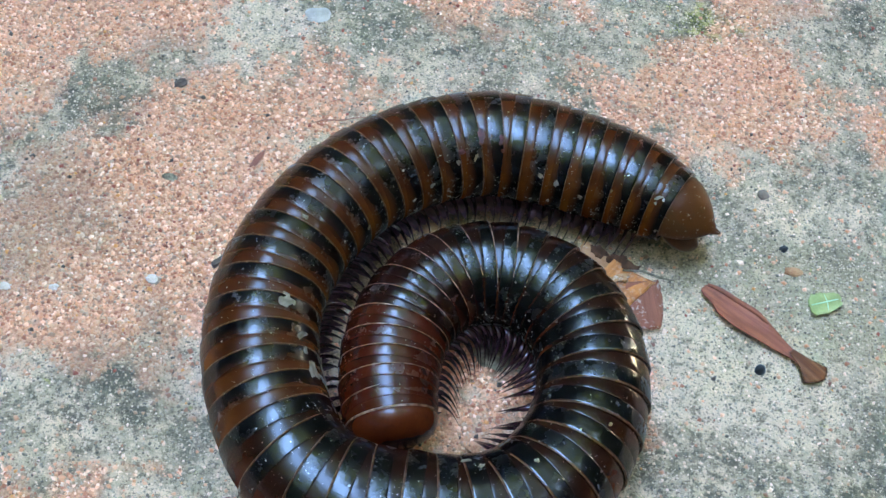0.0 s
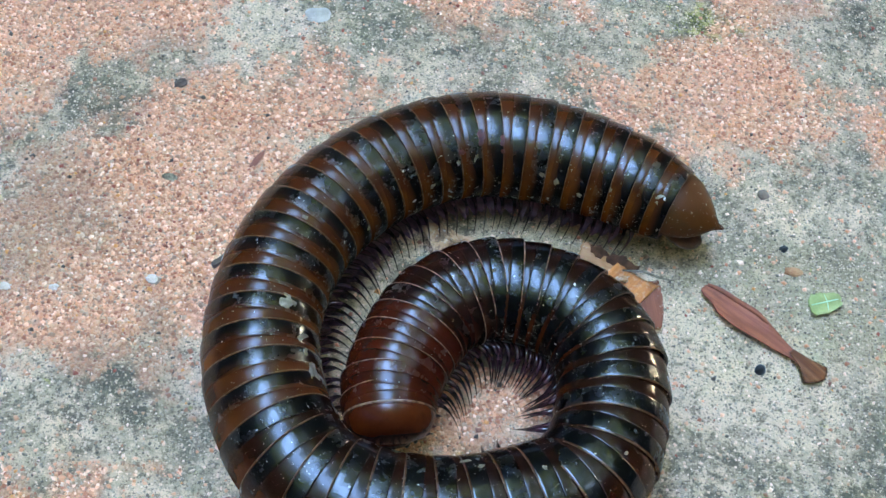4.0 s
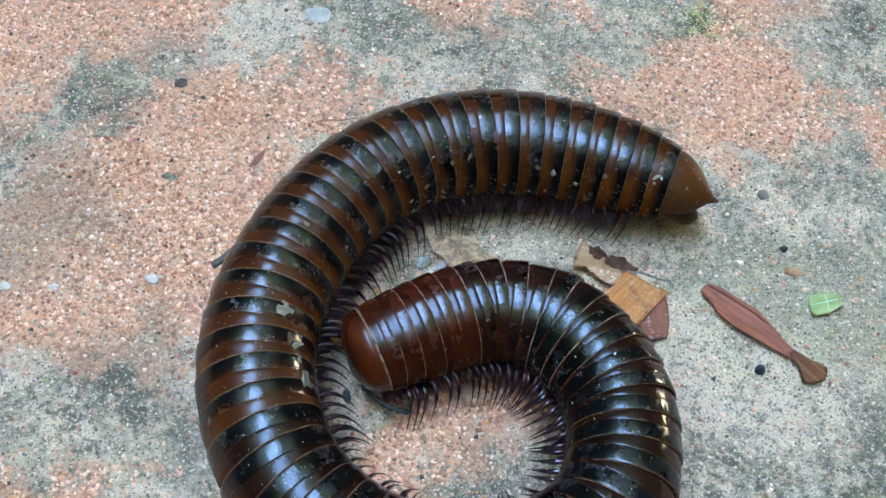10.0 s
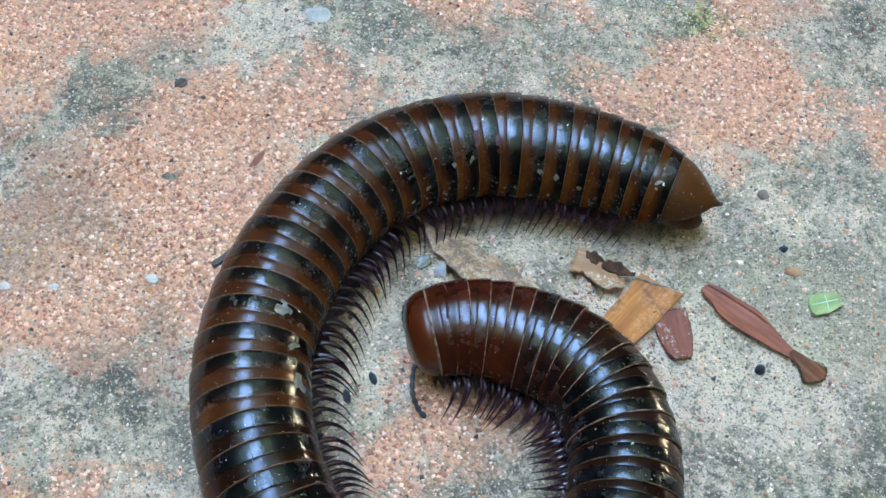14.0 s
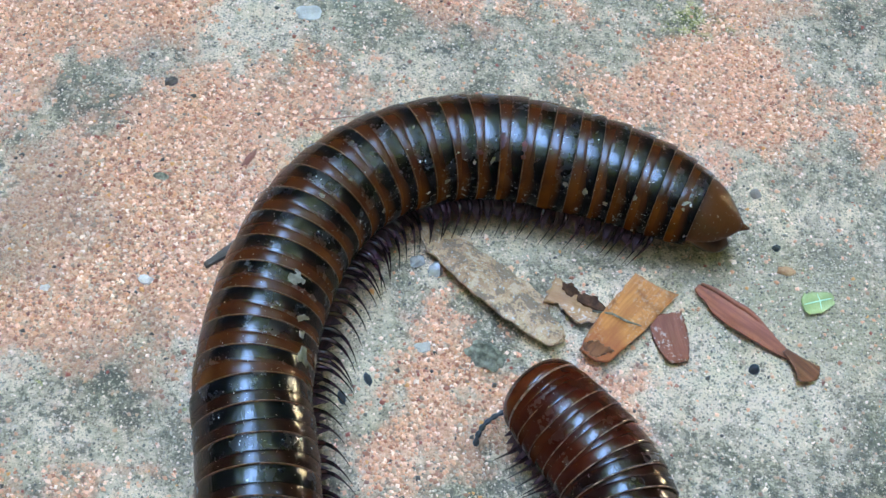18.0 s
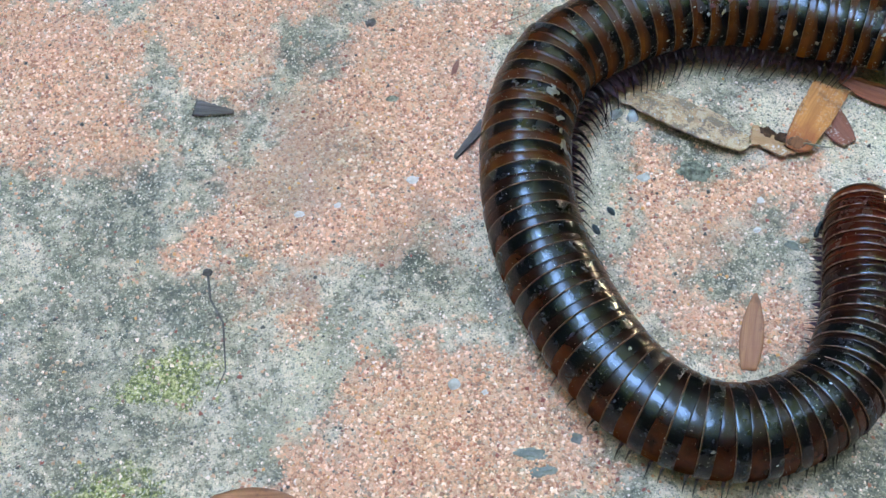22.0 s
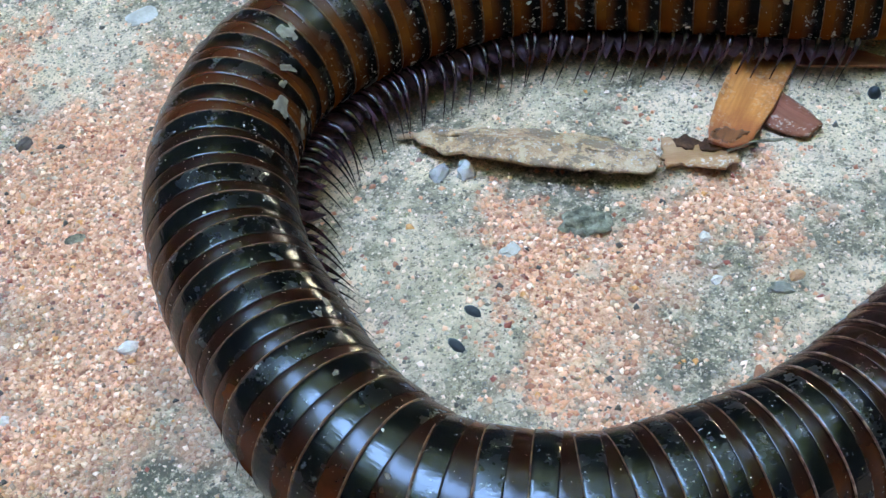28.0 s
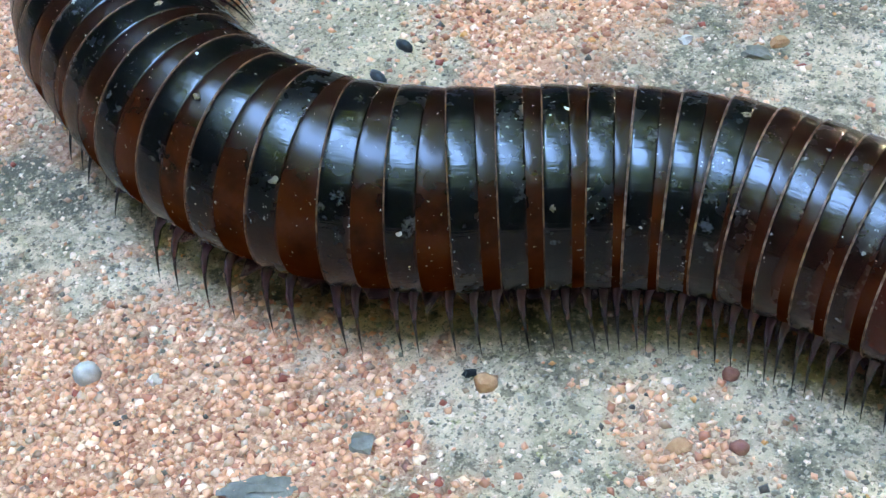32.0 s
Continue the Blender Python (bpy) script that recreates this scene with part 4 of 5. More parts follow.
    me = sheet_mesh("orange_leaf", 11.8 * MM, 4.6 * MM, 0.42 * MM, ORANGE_LEAF, lambda u: (-float(np.interp(u, (0, 0.06, 0.2, 0.5, 1), (0.16, 0.40, 0.44, 0.48, 0.56))) + 0.02 * math.sin(9 * u), float(np.interp(u, (0, 0.10, 0.25, 0.55, 1), (0.28, 0.34, 0.38, 0.44, 0.52))) - 0.03 * math.sin(3 + 4 * u)),
                    lambda x, y: (x - 0.25 * y * (1 if x > 0 else 0.4), y, 0.3 * MM + 60 * y * y + 8 * x * x), 30, 12, 0.22 * MM, 12)
    movers["orange"] = thing("orange_leaf", me, at(28.3, 68.6, 0.5, 47), "stiff orange-brown bark chip lying tilted", "bark chip")
    tip = sheet_mesh("frayed_tip", 1.9 * MM, 3.2 * MM, 0.10 * MM, TIP_LEAF, lambda u: (-0.16 - 0.30 * u, 0.30 + 0.12 * math.sin(5 * u)),
                     lambda x, y: (x - 4.75 * MM - 0.1 * y, y, 0.70 * MM + 60 * y * y + 8 * (x - 4.75 * MM) ** 2), 10, 8, 0.45 * MM, 57)
    part("frayed_tip", tip, movers["orange"], "dark brown frayed tip")
    rw = lambda u: 0.5 * max(0.10, math.sin(math.pi * (0.30 + 0.62 * u))) ** 0.5
    me = sheet_mesh("brown_leaf", 5.6 * MM, 4.0 * MM, 0.3 * MM, BROWN_LEAF, lambda u: (-rw(u), rw(u) * (0.9 - 0.1 * u)), lambda x, y: (x, y, 0.15 * MM + 40 * x * x + 30 * y * y), 18, 10, 0.12 * MM, 15)
    movers["brown"] = thing("brown_leaf", me, at(31.0, 67.2, 0.15, -80), "dull red-brown leaf scrap dusted with sand", "leaf")
    tw = lambda u: 0.5 * (0.07 + 0.93 * math.sin(math.pi * (0.02 + 0.92 * u)) ** 0.85)
    me = sheet_mesh("tan_leaf", 19.5 * MM, 6.4 * MM, 0.3 * MM, TAN_LEAF, lambda u: (-tw(u) * (1 + 0.16 * math.sin(7 * u + 1)), tw(u) * (0.9 + 0.14 * math.sin(11 * u))),
                    lambda x, y: (x, y, max(0.15 * MM, 1.9 * MM - 85 * (y + 1.8 * MM) ** 2 - 8 * (x - 1 * MM) ** 2 + 0.5 * MM * noise.noise(Vector((x * 500, y * 500, 2))))), 60, 16, 0.7 * MM, 18)
    leaf = thing("tan_leaf", me, at(12.3, 73.7, 0.15, -44), "mottled tan dry leaf arched over the sand", "leaf")
    v, f = tube([(-11.5 * MM, 0, 0.5 * MM), (-8.5 * MM, 0.1 * MM, 1.2 * MM), (-5 * MM, 0.1 * MM, 1.62 * MM), (0, 0, 1.9 * MM), (6 * MM, -0.1 * MM, 1.75 * MM), (9 * MM, 0, 1.2 * MM)], [0.24 * MM, 0.22 * MM, 0.16 * MM, 0.13 * MM, 0.11 * MM, 0.06 * MM], 8)
    part("midrib", mesh("midrib", v, f, TAN_LEAF), leaf)
    me = sheet_mesh("leaf_shred", 5.8 * MM, 3.4 * MM, 0.3 * MM, SHRED_LEAF, lambda u: (-0.5 + 0.2 * math.sin(7 * u), 0.5 - 0.3 * u), lambda x, y: (x, y, 0.4 * MM + 130 * y * y + 0.4 * MM * noise.noise(Vector((x * 600, y * 600, 7)))), 18, 10, 0.5 * MM, 21)
    shred = thing("leaf_shred", me, at(23.2, 65.9, 0.3, -28), "ragged tan leaf shred with dark brown edges", "leaf")
    me = sheet_mesh("dark_edge", 6.0 * MM, 1.3 * MM, 0.3 * MM, ROT, lambda u: (-0.12 - 0.38 * math.sin(3.1 * u), 0.15 + 0.35 * abs(math.sin(7 * u))), lambda x, y: (x, y, 0.5 * MM + 0.3 * MM * noise.noise(Vector((x * 900, 1, 3)))), 20, 6, 0.4 * MM, 25)
    part("dark_edge", me, shred, "dark brown rotten edge", pose(0.6 * MM, 1.0 * MM, 0.3 * MM, 20, 0, -6))
    v, f = tube([(2.0 * MM, -0.3 * MM, 1.0 * MM), (4.0 * MM, 0.1 * MM, 1.4 * MM), (5.8 * MM, -0.2 * MM, 1.7 * MM), (7.2 * MM, 0.1 * MM, 1.5 * MM)], [0.1 * MM, 0.12 * MM, 0.14 * MM, 0.06 * MM], 7)
    part("thread", mesh("thread", v, f, CHALK), shred, "pale dry fibre")
    movers["shred"] = shred
    lw = lambda u: 0.5 * max(0.05, math.sin(math.pi * (0.18 + 0.80 * u)) ** 0.8)
    me = sheet_mesh("upright_leaf", 9 * MM, 2.8 * MM, 0.22 * MM, RED_LEAF, lambda u: (-lw(u), lw(u)), lambda x, y: (x, y, 0.2 * MM + 90 * y * y), 20, 8, 0.08 * MM, 31)
    me.materials[0] = DRY_LEAF
    thing("dry_leaf", me, at(10.6, 42.0, 1.6, 68, 0, -22), "pointed reddish brown leaf blade leaning on sand", "leaf")
    me = sheet_mesh("fallen_leaf", 11 * MM, 6 * MM, 0.3 * MM, DRY_LEAF, lambda u: (-lw(u), lw(u)), lambda x, y: (x, y, max(0.2 * MM, 1.6 * MM - 90 * y * y)), 24, 10, 0.1 * MM, 33)
    thing("fallen_leaf", me, at(-48.6, 34.6, 0.2, -12), "arched chestnut-brown fallen leaf", "leaf")
    me = sheet_mesh("bark_flake", 5.2 * MM, 2.5 * MM, 0.35 * MM, DARK_BARK, lambda u: (-0.5 + 0.4 * u, 0.5 - 0.4 * u), lambda x, y: (x, y, 0.2 * MM + 40 * y * y), 14, 8, 0.2 * MM, 41)
    thing("bark_flake", me, at(-45.4, 90.2, 0.15, -22), "dark wedge-shaped bark flake", "bark flake")
    me = sheet_mesh("stalk_end", 6.5 * MM, 1.5 * MM, 0.6 * MM, DARK_BARK, lambda u: (-0.5 + 0.35 * u, 0.5 - 0.35 * u), lambda x, y: (x, y, 0.2 * MM + 120 * y * y), 14, 8, 0.15 * MM, 44)
    thing("bark_splinter", me, at(-14.3, 76.8, 0.15, 220), "dark bark splinter beside the millipede", "bark flake")
    pts = [(-49.8, 66.4), (-50.0, 62.7), (-49.0, 59.3), (-49.4, 55.5), (-49.7, 53.0), (-51.2, 50.6)]
    v, f = tube([(x * MM, y * MM, (0.18 + 0.1 * math.sin(3 * k)) * MM) for k, (x, y) in enumerate(pts)], [0.16 * MM, 0.13 * MM, 0.14 * MM, 0.1 * MM, 0.09 * MM, 0.05 * MM], 7)
    hair = [(-7.9, 93.5), (-6.2, 94.0), (-4.4, 94.2), (-2.6, 94.5), (-0.9, 94.7)]
    w, g = tube([(x * MM, y * MM, (0.75 + 0.15 * math.sin(2.2 * k)) * MM) for k, (x, y) in enumerate(hair)], [0.05 * MM, 0.08 * MM, 0.07 * MM, 0.06 * MM, 0.03 * MM], 6)
    thing("red_fibre", mesh("red_fibre", w, g, RUST), Matrix(), "thin rusty red plant fibre on sand", "fibre")
    root = thing("rootlet", mesh("rootlet", v, f, DARK_BARK), Matrix(), "thin wiry dark rootlet with a knot", "root")
    part("knot", stone_mesh("knot", 1.3 * MM, 1.1 * MM, 0.9 * MM, DARK_BARK, 4, 0.25), root, "", pose(-49.8 * MM, 66.5 * MM, 0))


movers = {}
build_leaves()


def pebble(name, x, y, sx, sy, sz, material, seed, label, category="pebble", yaw=0.0, rough=0.16, group=""):
    thing(name, stone_mesh(name, sx * MM, sy * MM, sz * MM, material, seed, rough), at(x, y, -0.05, yaw), label, category, group)


def build_pebbles():
    P = pebble
    P("black_seed", 39.0, 64.7, 1.15, 1.1, 0.95, SOOT, 1, "small round black seed on the stone", "seed", 0, 0.08)
    P("black_crumb", 43.4, 79.4, 0.9, 0.75, 0.6, SOOT, 2, "angular black crumb of soil", "crumb", 20, 0.3)
    P("ochre_pebble", 44.1, 76.6, 1.9, 1.2, 0.7, OCHRE, 3, "smooth flat ochre pebble")
    P("bark_crumb", -22.6, 99.1, 1.7, 1.2, 0.8, DARK_BARK, 4, "dark angular crumb of bark", "crumb", 30, 0.3)
    P("quartz_pebble", -22.7, 73.1, 1.5, 1.2, 0.8, QUARTZ, 5, "pale bluish white quartz pebble", rough=0.22)
    P("large_quartz", -7.8, 110.4, 2.9, 2.3, 0.5, GREYST, 6, "large flat pale quartz pebble", rough=0.2)
    P("quartz_chip", -32.6, 72.0, 1.0, 0.8, 0.6, QUARTZ, 7, "sharp white quartz chip on sand", rough=0.3)
    P("quartz_chip", -37.4, 71.8, 1.3, 0.9, 0.6, QUARTZ, 8, "sharp white quartz chip on sand", rough=0.3)
    P("brown_pebble", 42.1, 86.4, 1.3, 1.3, 0.7, BROWNST, 9, "dull brown round pebble")
    P("red_splinter", -13.3, 89.1, 2.6, 0.7, 0.4, RUST, 10, "thin rusty red splinter", "splinter", 60)
    P("olive_chip", -22.5, 86.2, 1.7, 0.9, 0.5, OLIVE, 11, "small flat olive stone chip", "pebble", -10)
    P("olive_pebble", 11.7, 65.5, 4.2, 2.8, 1.3, OLIVE, 4, "lumpy olive grey pebble", "pebble", -30, 0.34)
    P("blue_chip", 19.7, 52.5, 1.9, 1.1, 0.6, BLUEST, 13, "blue-grey angular stone chip", "pebble", -40, 0.35)
    P("rust_crumb", 21.5, 52.8, 1.2, 0.9, 0.7, OCHRE, 14, "rusty orange crumb beside a blue chip", "crumb", 0, 0.3)
    P("dark_seed", 0.0, 62.5, 1.5, 0.75, 0.6, SOOT, 15, "small black oblong seed", "seed", 115, 0.08, "seeds")
    P("dark_seed", -2.5, 60.5, 1.7, 0.8, 0.5, SOOT, 16, "small grey-black oblong seed", "seed", 100, 0.1, "seeds")
    P("dark_chip", 5.5, 66.3, 1.6, 1.3, 0.4, GREYST, 17, "dark grey flat stone chip", rough=0.3)
    P("milky_crystal", 4.9, 76.4, 1.7, 1.5, 1.2, GEL, 18, "milky translucent crystal grain", "crystal", 0, 0.30, "crystals")
    P("milky_crystal", 6.8, 75.3, 1.7, 1.5, 1.2, GEL, 19, "milky translucent crystal grain", "crystal", 60, 0.30, "crystals")
    P("quartz_chip", 18.3, 59.5, 0.9, 0.8, 0.7, QUARTZ, 20, "sharp white quartz chip on sand", rough=0.3)
    P("quartz_chip", 16.5, 55.7, 0.9, 0.7, 0.6, QUARTZ, 21, "sharp white quartz chip on sand", rough=0.3)
    P("orange_pebble", -5.4, 35.8, 1.3, 1.1, 0.8, OCHRE, 22, "rounded orange sandstone pebble")
    P("quartz_chip", -21.0, 42.9, 0.75, 0.7, 0.6, QUARTZ, 23, "sharp white quartz chip on sand", rough=0.25)
    P("grey_pebble", -24.2, 44.7, 1.5, 1.4, 1.0, GREYST, 24, "smooth round grey pebble", rough=0.06)
    P("slate_chip", -12.4, 35.0, 1.6, 1.2, 0.5, BLUEST, 25, "dark blue-grey slate chip", "pebble", 10, 0.3)
    P("slate_flake", -17.9, 34.4, 3.4, 1.4, 0.5, BLUEST, 26, "flat dark slate flake", "pebble", -16, 0.3)
    P("rust_pebble", 4.2, 27.2, 0.9, 0.9, 0.6, RUST, 27, "small dull rust-red pebble")
    P("orange_crumb", 1.6, 28.5, 1.3, 0.9, 0.5, OCHRE, 28, "crumb of orange sandstone", "crumb")
    P("black_crumb", -5.9, 36.8, 0.7, 0.5, 0.4, SOOT, 29, "angular black crumb of soil", "crumb", 0, 0.3)
    P("rust_pebble", 6.0, 31.3, 0.9, 0.9, 0.6, RUST, 30, "small dull rust-red pebble")
    P("quartz_chip", -37.3, 71.9, 0.9, 0.8, 0.5, QUARTZ, 31, "sharp white quartz chip on sand", rough=0.3)
    P("slate_chip", -17.1, 32.1, 3.0, 1.3, 0.4, BLUEST, 32, "dark blue-grey slate chip", "pebble", -8, 0.3)


build_pebbles()

# ---- what moves ----
POSTURES = []


def posture(t, *points):
    """The body's axis at t seconds, from tail to head, every 5 mm of its length, in mm."""
    POSTURES.append((t, np.array(points, float)))


def glide(t, table):
    """Piecewise linear value at a time."""
    return float(np.interp(t, [a for a, b in table], [b for a, b in table]))


def axis_at(points, s):
    """Place and heading on a smooth curve through the posture's points."""
    k = min(max(s / 5.0, 0.0), len(points) - 1.001)
    i = int(k)
    u = k - i
    p = lambda j: points[j] if 0 <= j < len(points) else (2 * points[0] - points[1] if j < 0 else 2 * points[-1] - points[-2])
    a, b, c, d = p(i - 1), p(i), p(i + 1), p(i + 2)
    m0, m1 = (c - a) / 2, (d - b) / 2
    pos = (2 * u ** 3 - 3 * u ** 2 + 1) * b + (u ** 3 - 2 * u ** 2 + u) * m0 + (-2 * u ** 3 + 3 * u ** 2) * c + (u ** 3 - u ** 2) * m1
    der = (6 * u * u - 6 * u) * b + (3 * u * u - 4 * u + 1) * m0 + (6 * u - 6 * u * u) * c + (3 * u * u - 2 * u) * m1
    return pos, math.degrees(math.atan2(der[1], der[0]))


def motions():
    posture(0, (34.1, 77.3), (30.2, 80.5), (25.9, 83.0), (21.2, 84.8), (16.3, 86.2), (11.3, 86.9), (6.3, 86.0), (1.7, 84.0), (-2.4, 81.1), (-5.8, 77.3), (-8.4, 73.0), (-10.1, 68.3), (-10.7, 63.3), (-10.1, 58.3), (-8.5, 53.5), (-5.8, 49.2), (-1.5, 46.7), (3.4, 45.8), (8.5, 45.5), (13.3, 46.8), (17.1, 50.1), (19.6, 54.4), (20.7, 59.4), (20.1, 64.3), (17.5, 68.6), (13.2, 71.0), (8.2, 70.7), (4.2, 67.7), (2.0, 63.2), (1.5, 58.2), (2.2, 53.2))
    posture(3, (34.4, 77.7), (30.2, 80.6), (25.8, 83.0), (21.1, 85.0), (16.3, 86.4), (11.2, 86.9), (6.3, 86.0), (1.6, 83.9), (-2.5, 81.0), (-5.9, 77.2), (-8.5, 72.9), (-10.1, 68.1), (-10.7, 63.1), (-10.1, 58.1), (-8.4, 53.3), (-5.6, 49.1), (-1.2, 46.7), (3.8, 45.9), (8.9, 46.1), (13.8, 47.3), (18.4, 49.3), (21.3, 53.3), (22.2, 58.3), (21.6, 63.3), (19.0, 67.5), (14.5, 69.7), (9.5, 69.7), (5.1, 67.1), (2.8, 62.7), (1.7, 57.8), (2.7, 52.9))
    posture(6, (34.6, 78.6), (30.4, 81.4), (26.1, 83.8), (21.3, 85.2), (16.4, 86.2), (11.4, 86.7), (6.5, 85.9), (1.9, 83.9), (-2.1, 81.0), (-5.6, 77.4), (-8.2, 73.1), (-9.8, 68.4), (-10.4, 63.4), (-10.1, 58.4), (-8.7, 53.6), (-6.2, 49.3), (-2.6, 45.9), (1.7, 43.5), (6.6, 42.5), (11.6, 43.1), (16.1, 45.1), (19.8, 48.4), (22.3, 52.7), (23.2, 57.6), (22.0, 62.4), (18.8, 66.2), (14.2, 68.1), (9.3, 67.5), (5.0, 65.0), (1.6, 61.4), (-1.8, 57.7))
    posture(9, (34.4, 81.0), (29.9, 83.3), (25.3, 85.0), (20.5, 86.4), (15.5, 87.1), (10.5, 87.1), (5.7, 85.9), (1.2, 83.8), (-2.7, 80.6), (-5.8, 76.7), (-8.2, 72.3), (-10.0, 67.7), (-10.8, 62.7), (-10.5, 57.8), (-9.1, 53.0), (-6.9, 48.5), (-3.5, 44.9), (0.8, 42.3), (5.6, 40.9), (10.6, 40.9), (15.3, 42.4), (19.4, 45.3), (22.1, 49.4), (23.2, 54.3), (22.6, 59.2), (20.0, 63.5), (15.9, 66.1), (10.9, 66.4), (6.2, 64.8), (1.7, 62.6), (-2.8, 60.6))
    posture(11, (34.2, 81.2), (29.8, 83.5), (25.0, 85.1), (20.2, 86.5), (15.3, 87.2), (10.3, 87.0), (5.4, 85.8), (0.9, 83.6), (-2.9, 80.4), (-5.9, 76.5), (-8.3, 72.1), (-10.0, 67.4), (-10.9, 62.5), (-10.8, 57.5), (-9.7, 52.6), (-7.4, 48.2), (-4.1, 44.5), (-0.1, 41.5), (4.6, 39.7), (9.5, 39.4), (14.4, 40.5), (18.8, 42.8), (22.0, 46.6), (23.0, 51.5), (23.0, 56.5), (21.4, 61.2), (18.5, 65.2), (14.2, 67.6), (9.3, 67.1), (4.6, 65.3), (0.1, 63.1))
    posture(13, (34.5, 80.8), (30.0, 83.1), (25.3, 84.7), (20.5, 86.1), (15.6, 86.9), (10.6, 86.9), (5.7, 85.8), (1.2, 83.8), (-2.7, 80.6), (-5.8, 76.7), (-8.3, 72.4), (-10.0, 67.7), (-10.9, 62.8), (-11.0, 57.8), (-10.3, 52.8), (-8.3, 48.3), (-5.5, 44.2), (-2.1, 40.4), (2.0, 37.7), (6.9, 36.7), (11.8, 37.1), (16.5, 39.0), (20.4, 42.1), (22.5, 46.5), (23.3, 51.5), (23.4, 56.5), (21.3, 60.9), (17.6, 64.2), (13.0, 66.2), (8.1, 66.3), (3.3, 64.9))
    posture(14.5, (34.7, 80.7), (30.1, 82.6), (25.5, 84.6), (20.7, 85.9), (15.7, 86.6), (10.7, 86.7), (5.9, 85.6), (1.3, 83.5), (-2.6, 80.4), (-5.7, 76.5), (-8.2, 72.2), (-10.0, 67.5), (-11.1, 62.7), (-11.3, 57.7), (-10.5, 52.8), (-9.3, 47.9), (-7.6, 43.2), (-4.5, 39.3), (-0.5, 36.4), (4.3, 34.9), (9.3, 34.9), (14.1, 36.1), (18.4, 38.6), (21.5, 42.5), (22.7, 47.3), (22.7, 52.3), (21.5, 57.1), (18.4, 61.0), (13.8, 63.0), (9.0, 64.1), (4.0, 63.7))
    posture(17, (36.7, 79.4), (32.2, 81.5), (27.6, 83.5), (22.8, 85.0), (17.9, 85.8), (13.0, 86.4), (8.0, 85.9), (3.2, 84.5), (-1.2, 82.2), (-4.7, 78.7), (-7.2, 74.4), (-8.9, 69.6), (-10.0, 64.8), (-10.5, 59.8), (-10.2, 54.8), (-9.5, 49.9), (-9.6, 44.9), (-8.4, 40.1), (-5.5, 36.0), (-1.7, 32.8), (2.7, 30.5), (7.5, 29.3), (12.5, 29.7), (16.9, 31.9), (20.6, 35.3), (22.6, 39.8), (23.0, 44.8), (22.4, 49.8), (20.6, 54.4), (17.1, 58.0), (13.0, 60.8))
    posture(18.3, (38.4, 77.3), (34.0, 79.8), (29.6, 82.1), (25.0, 84.0), (20.2, 85.2), (15.3, 86.3), (10.3, 86.6), (5.4, 85.6), (0.9, 83.5), (-3.0, 80.4), (-6.0, 76.4), (-8.0, 71.9), (-9.4, 67.1), (-10.4, 62.2), (-10.7, 57.2), (-10.0, 52.3), (-9.2, 47.3), (-8.9, 42.4), (-7.5, 37.6), (-4.5, 33.6), (-0.6, 30.5), (4.0, 28.6), (9.0, 28.1), (13.8, 29.4), (17.9, 32.2), (21.1, 36.0), (22.7, 40.7), (23.0, 45.7), (21.5, 50.4), (19.1, 54.8), (16.7, 59.2))
    posture(19, (40.6, 75.9), (36.5, 79.0), (32.2, 81.9), (27.7, 84.0), (22.9, 85.6), (18.0, 86.6), (13.1, 87.2), (8.1, 86.5), (3.5, 84.7), (-0.8, 82.1), (-4.4, 78.4), (-6.8, 73.7), (-8.2, 68.9), (-9.2, 64.0), (-9.5, 59.0), (-9.3, 54.0), (-8.7, 49.1), (-8.1, 44.1), (-7.4, 39.2), (-5.1, 34.8), (-1.4, 31.5), (3.0, 29.1), (7.8, 27.9), (12.8, 28.2), (17.1, 30.6), (20.5, 34.2), (22.4, 38.9), (22.7, 43.8), (22.7, 48.8), (22.4, 53.8), (21.8, 58.8))
    posture(20.5, (41.9, 72.9), (38.2, 76.2), (34.3, 79.3), (29.9, 81.7), (25.3, 83.6), (20.4, 84.8), (15.5, 85.8), (10.5, 86.1), (5.7, 85.0), (1.3, 82.6), (-2.3, 79.1), (-5.0, 75.0), (-7.2, 70.5), (-8.8, 65.7), (-9.7, 60.8), (-9.9, 55.8), (-9.4, 50.9), (-8.3, 46.0), (-6.8, 41.2), (-4.6, 36.7), (-1.6, 32.7), (2.2, 29.6), (7.0, 28.3), (12.0, 28.7), (16.2, 31.4), (19.5, 35.1), (21.9, 39.5), (23.4, 44.3), (24.2, 49.2), (24.6, 54.2), (24.9, 59.2))
    posture(21.5, (42.3, 72.2), (38.5, 75.6), (34.5, 78.5), (30.1, 80.9), (25.7, 83.3), (21.1, 85.2), (16.2, 86.1), (11.2, 85.9), (6.3, 84.8), (1.8, 82.8), (-2.3, 79.9), (-5.6, 76.2), (-8.1, 71.9), (-9.7, 67.2), (-10.7, 62.3), (-11.2, 57.3), (-11.1, 52.3), (-10.4, 47.3), (-9.0, 42.5), (-6.9, 38.0), (-3.9, 34.0), (-0.1, 30.8), (4.5, 28.9), (9.5, 28.5), (14.3, 29.8), (18.3, 32.8), (21.1, 36.9), (23.1, 41.4), (24.5, 46.2), (26.1, 51.0), (27.7, 55.7))
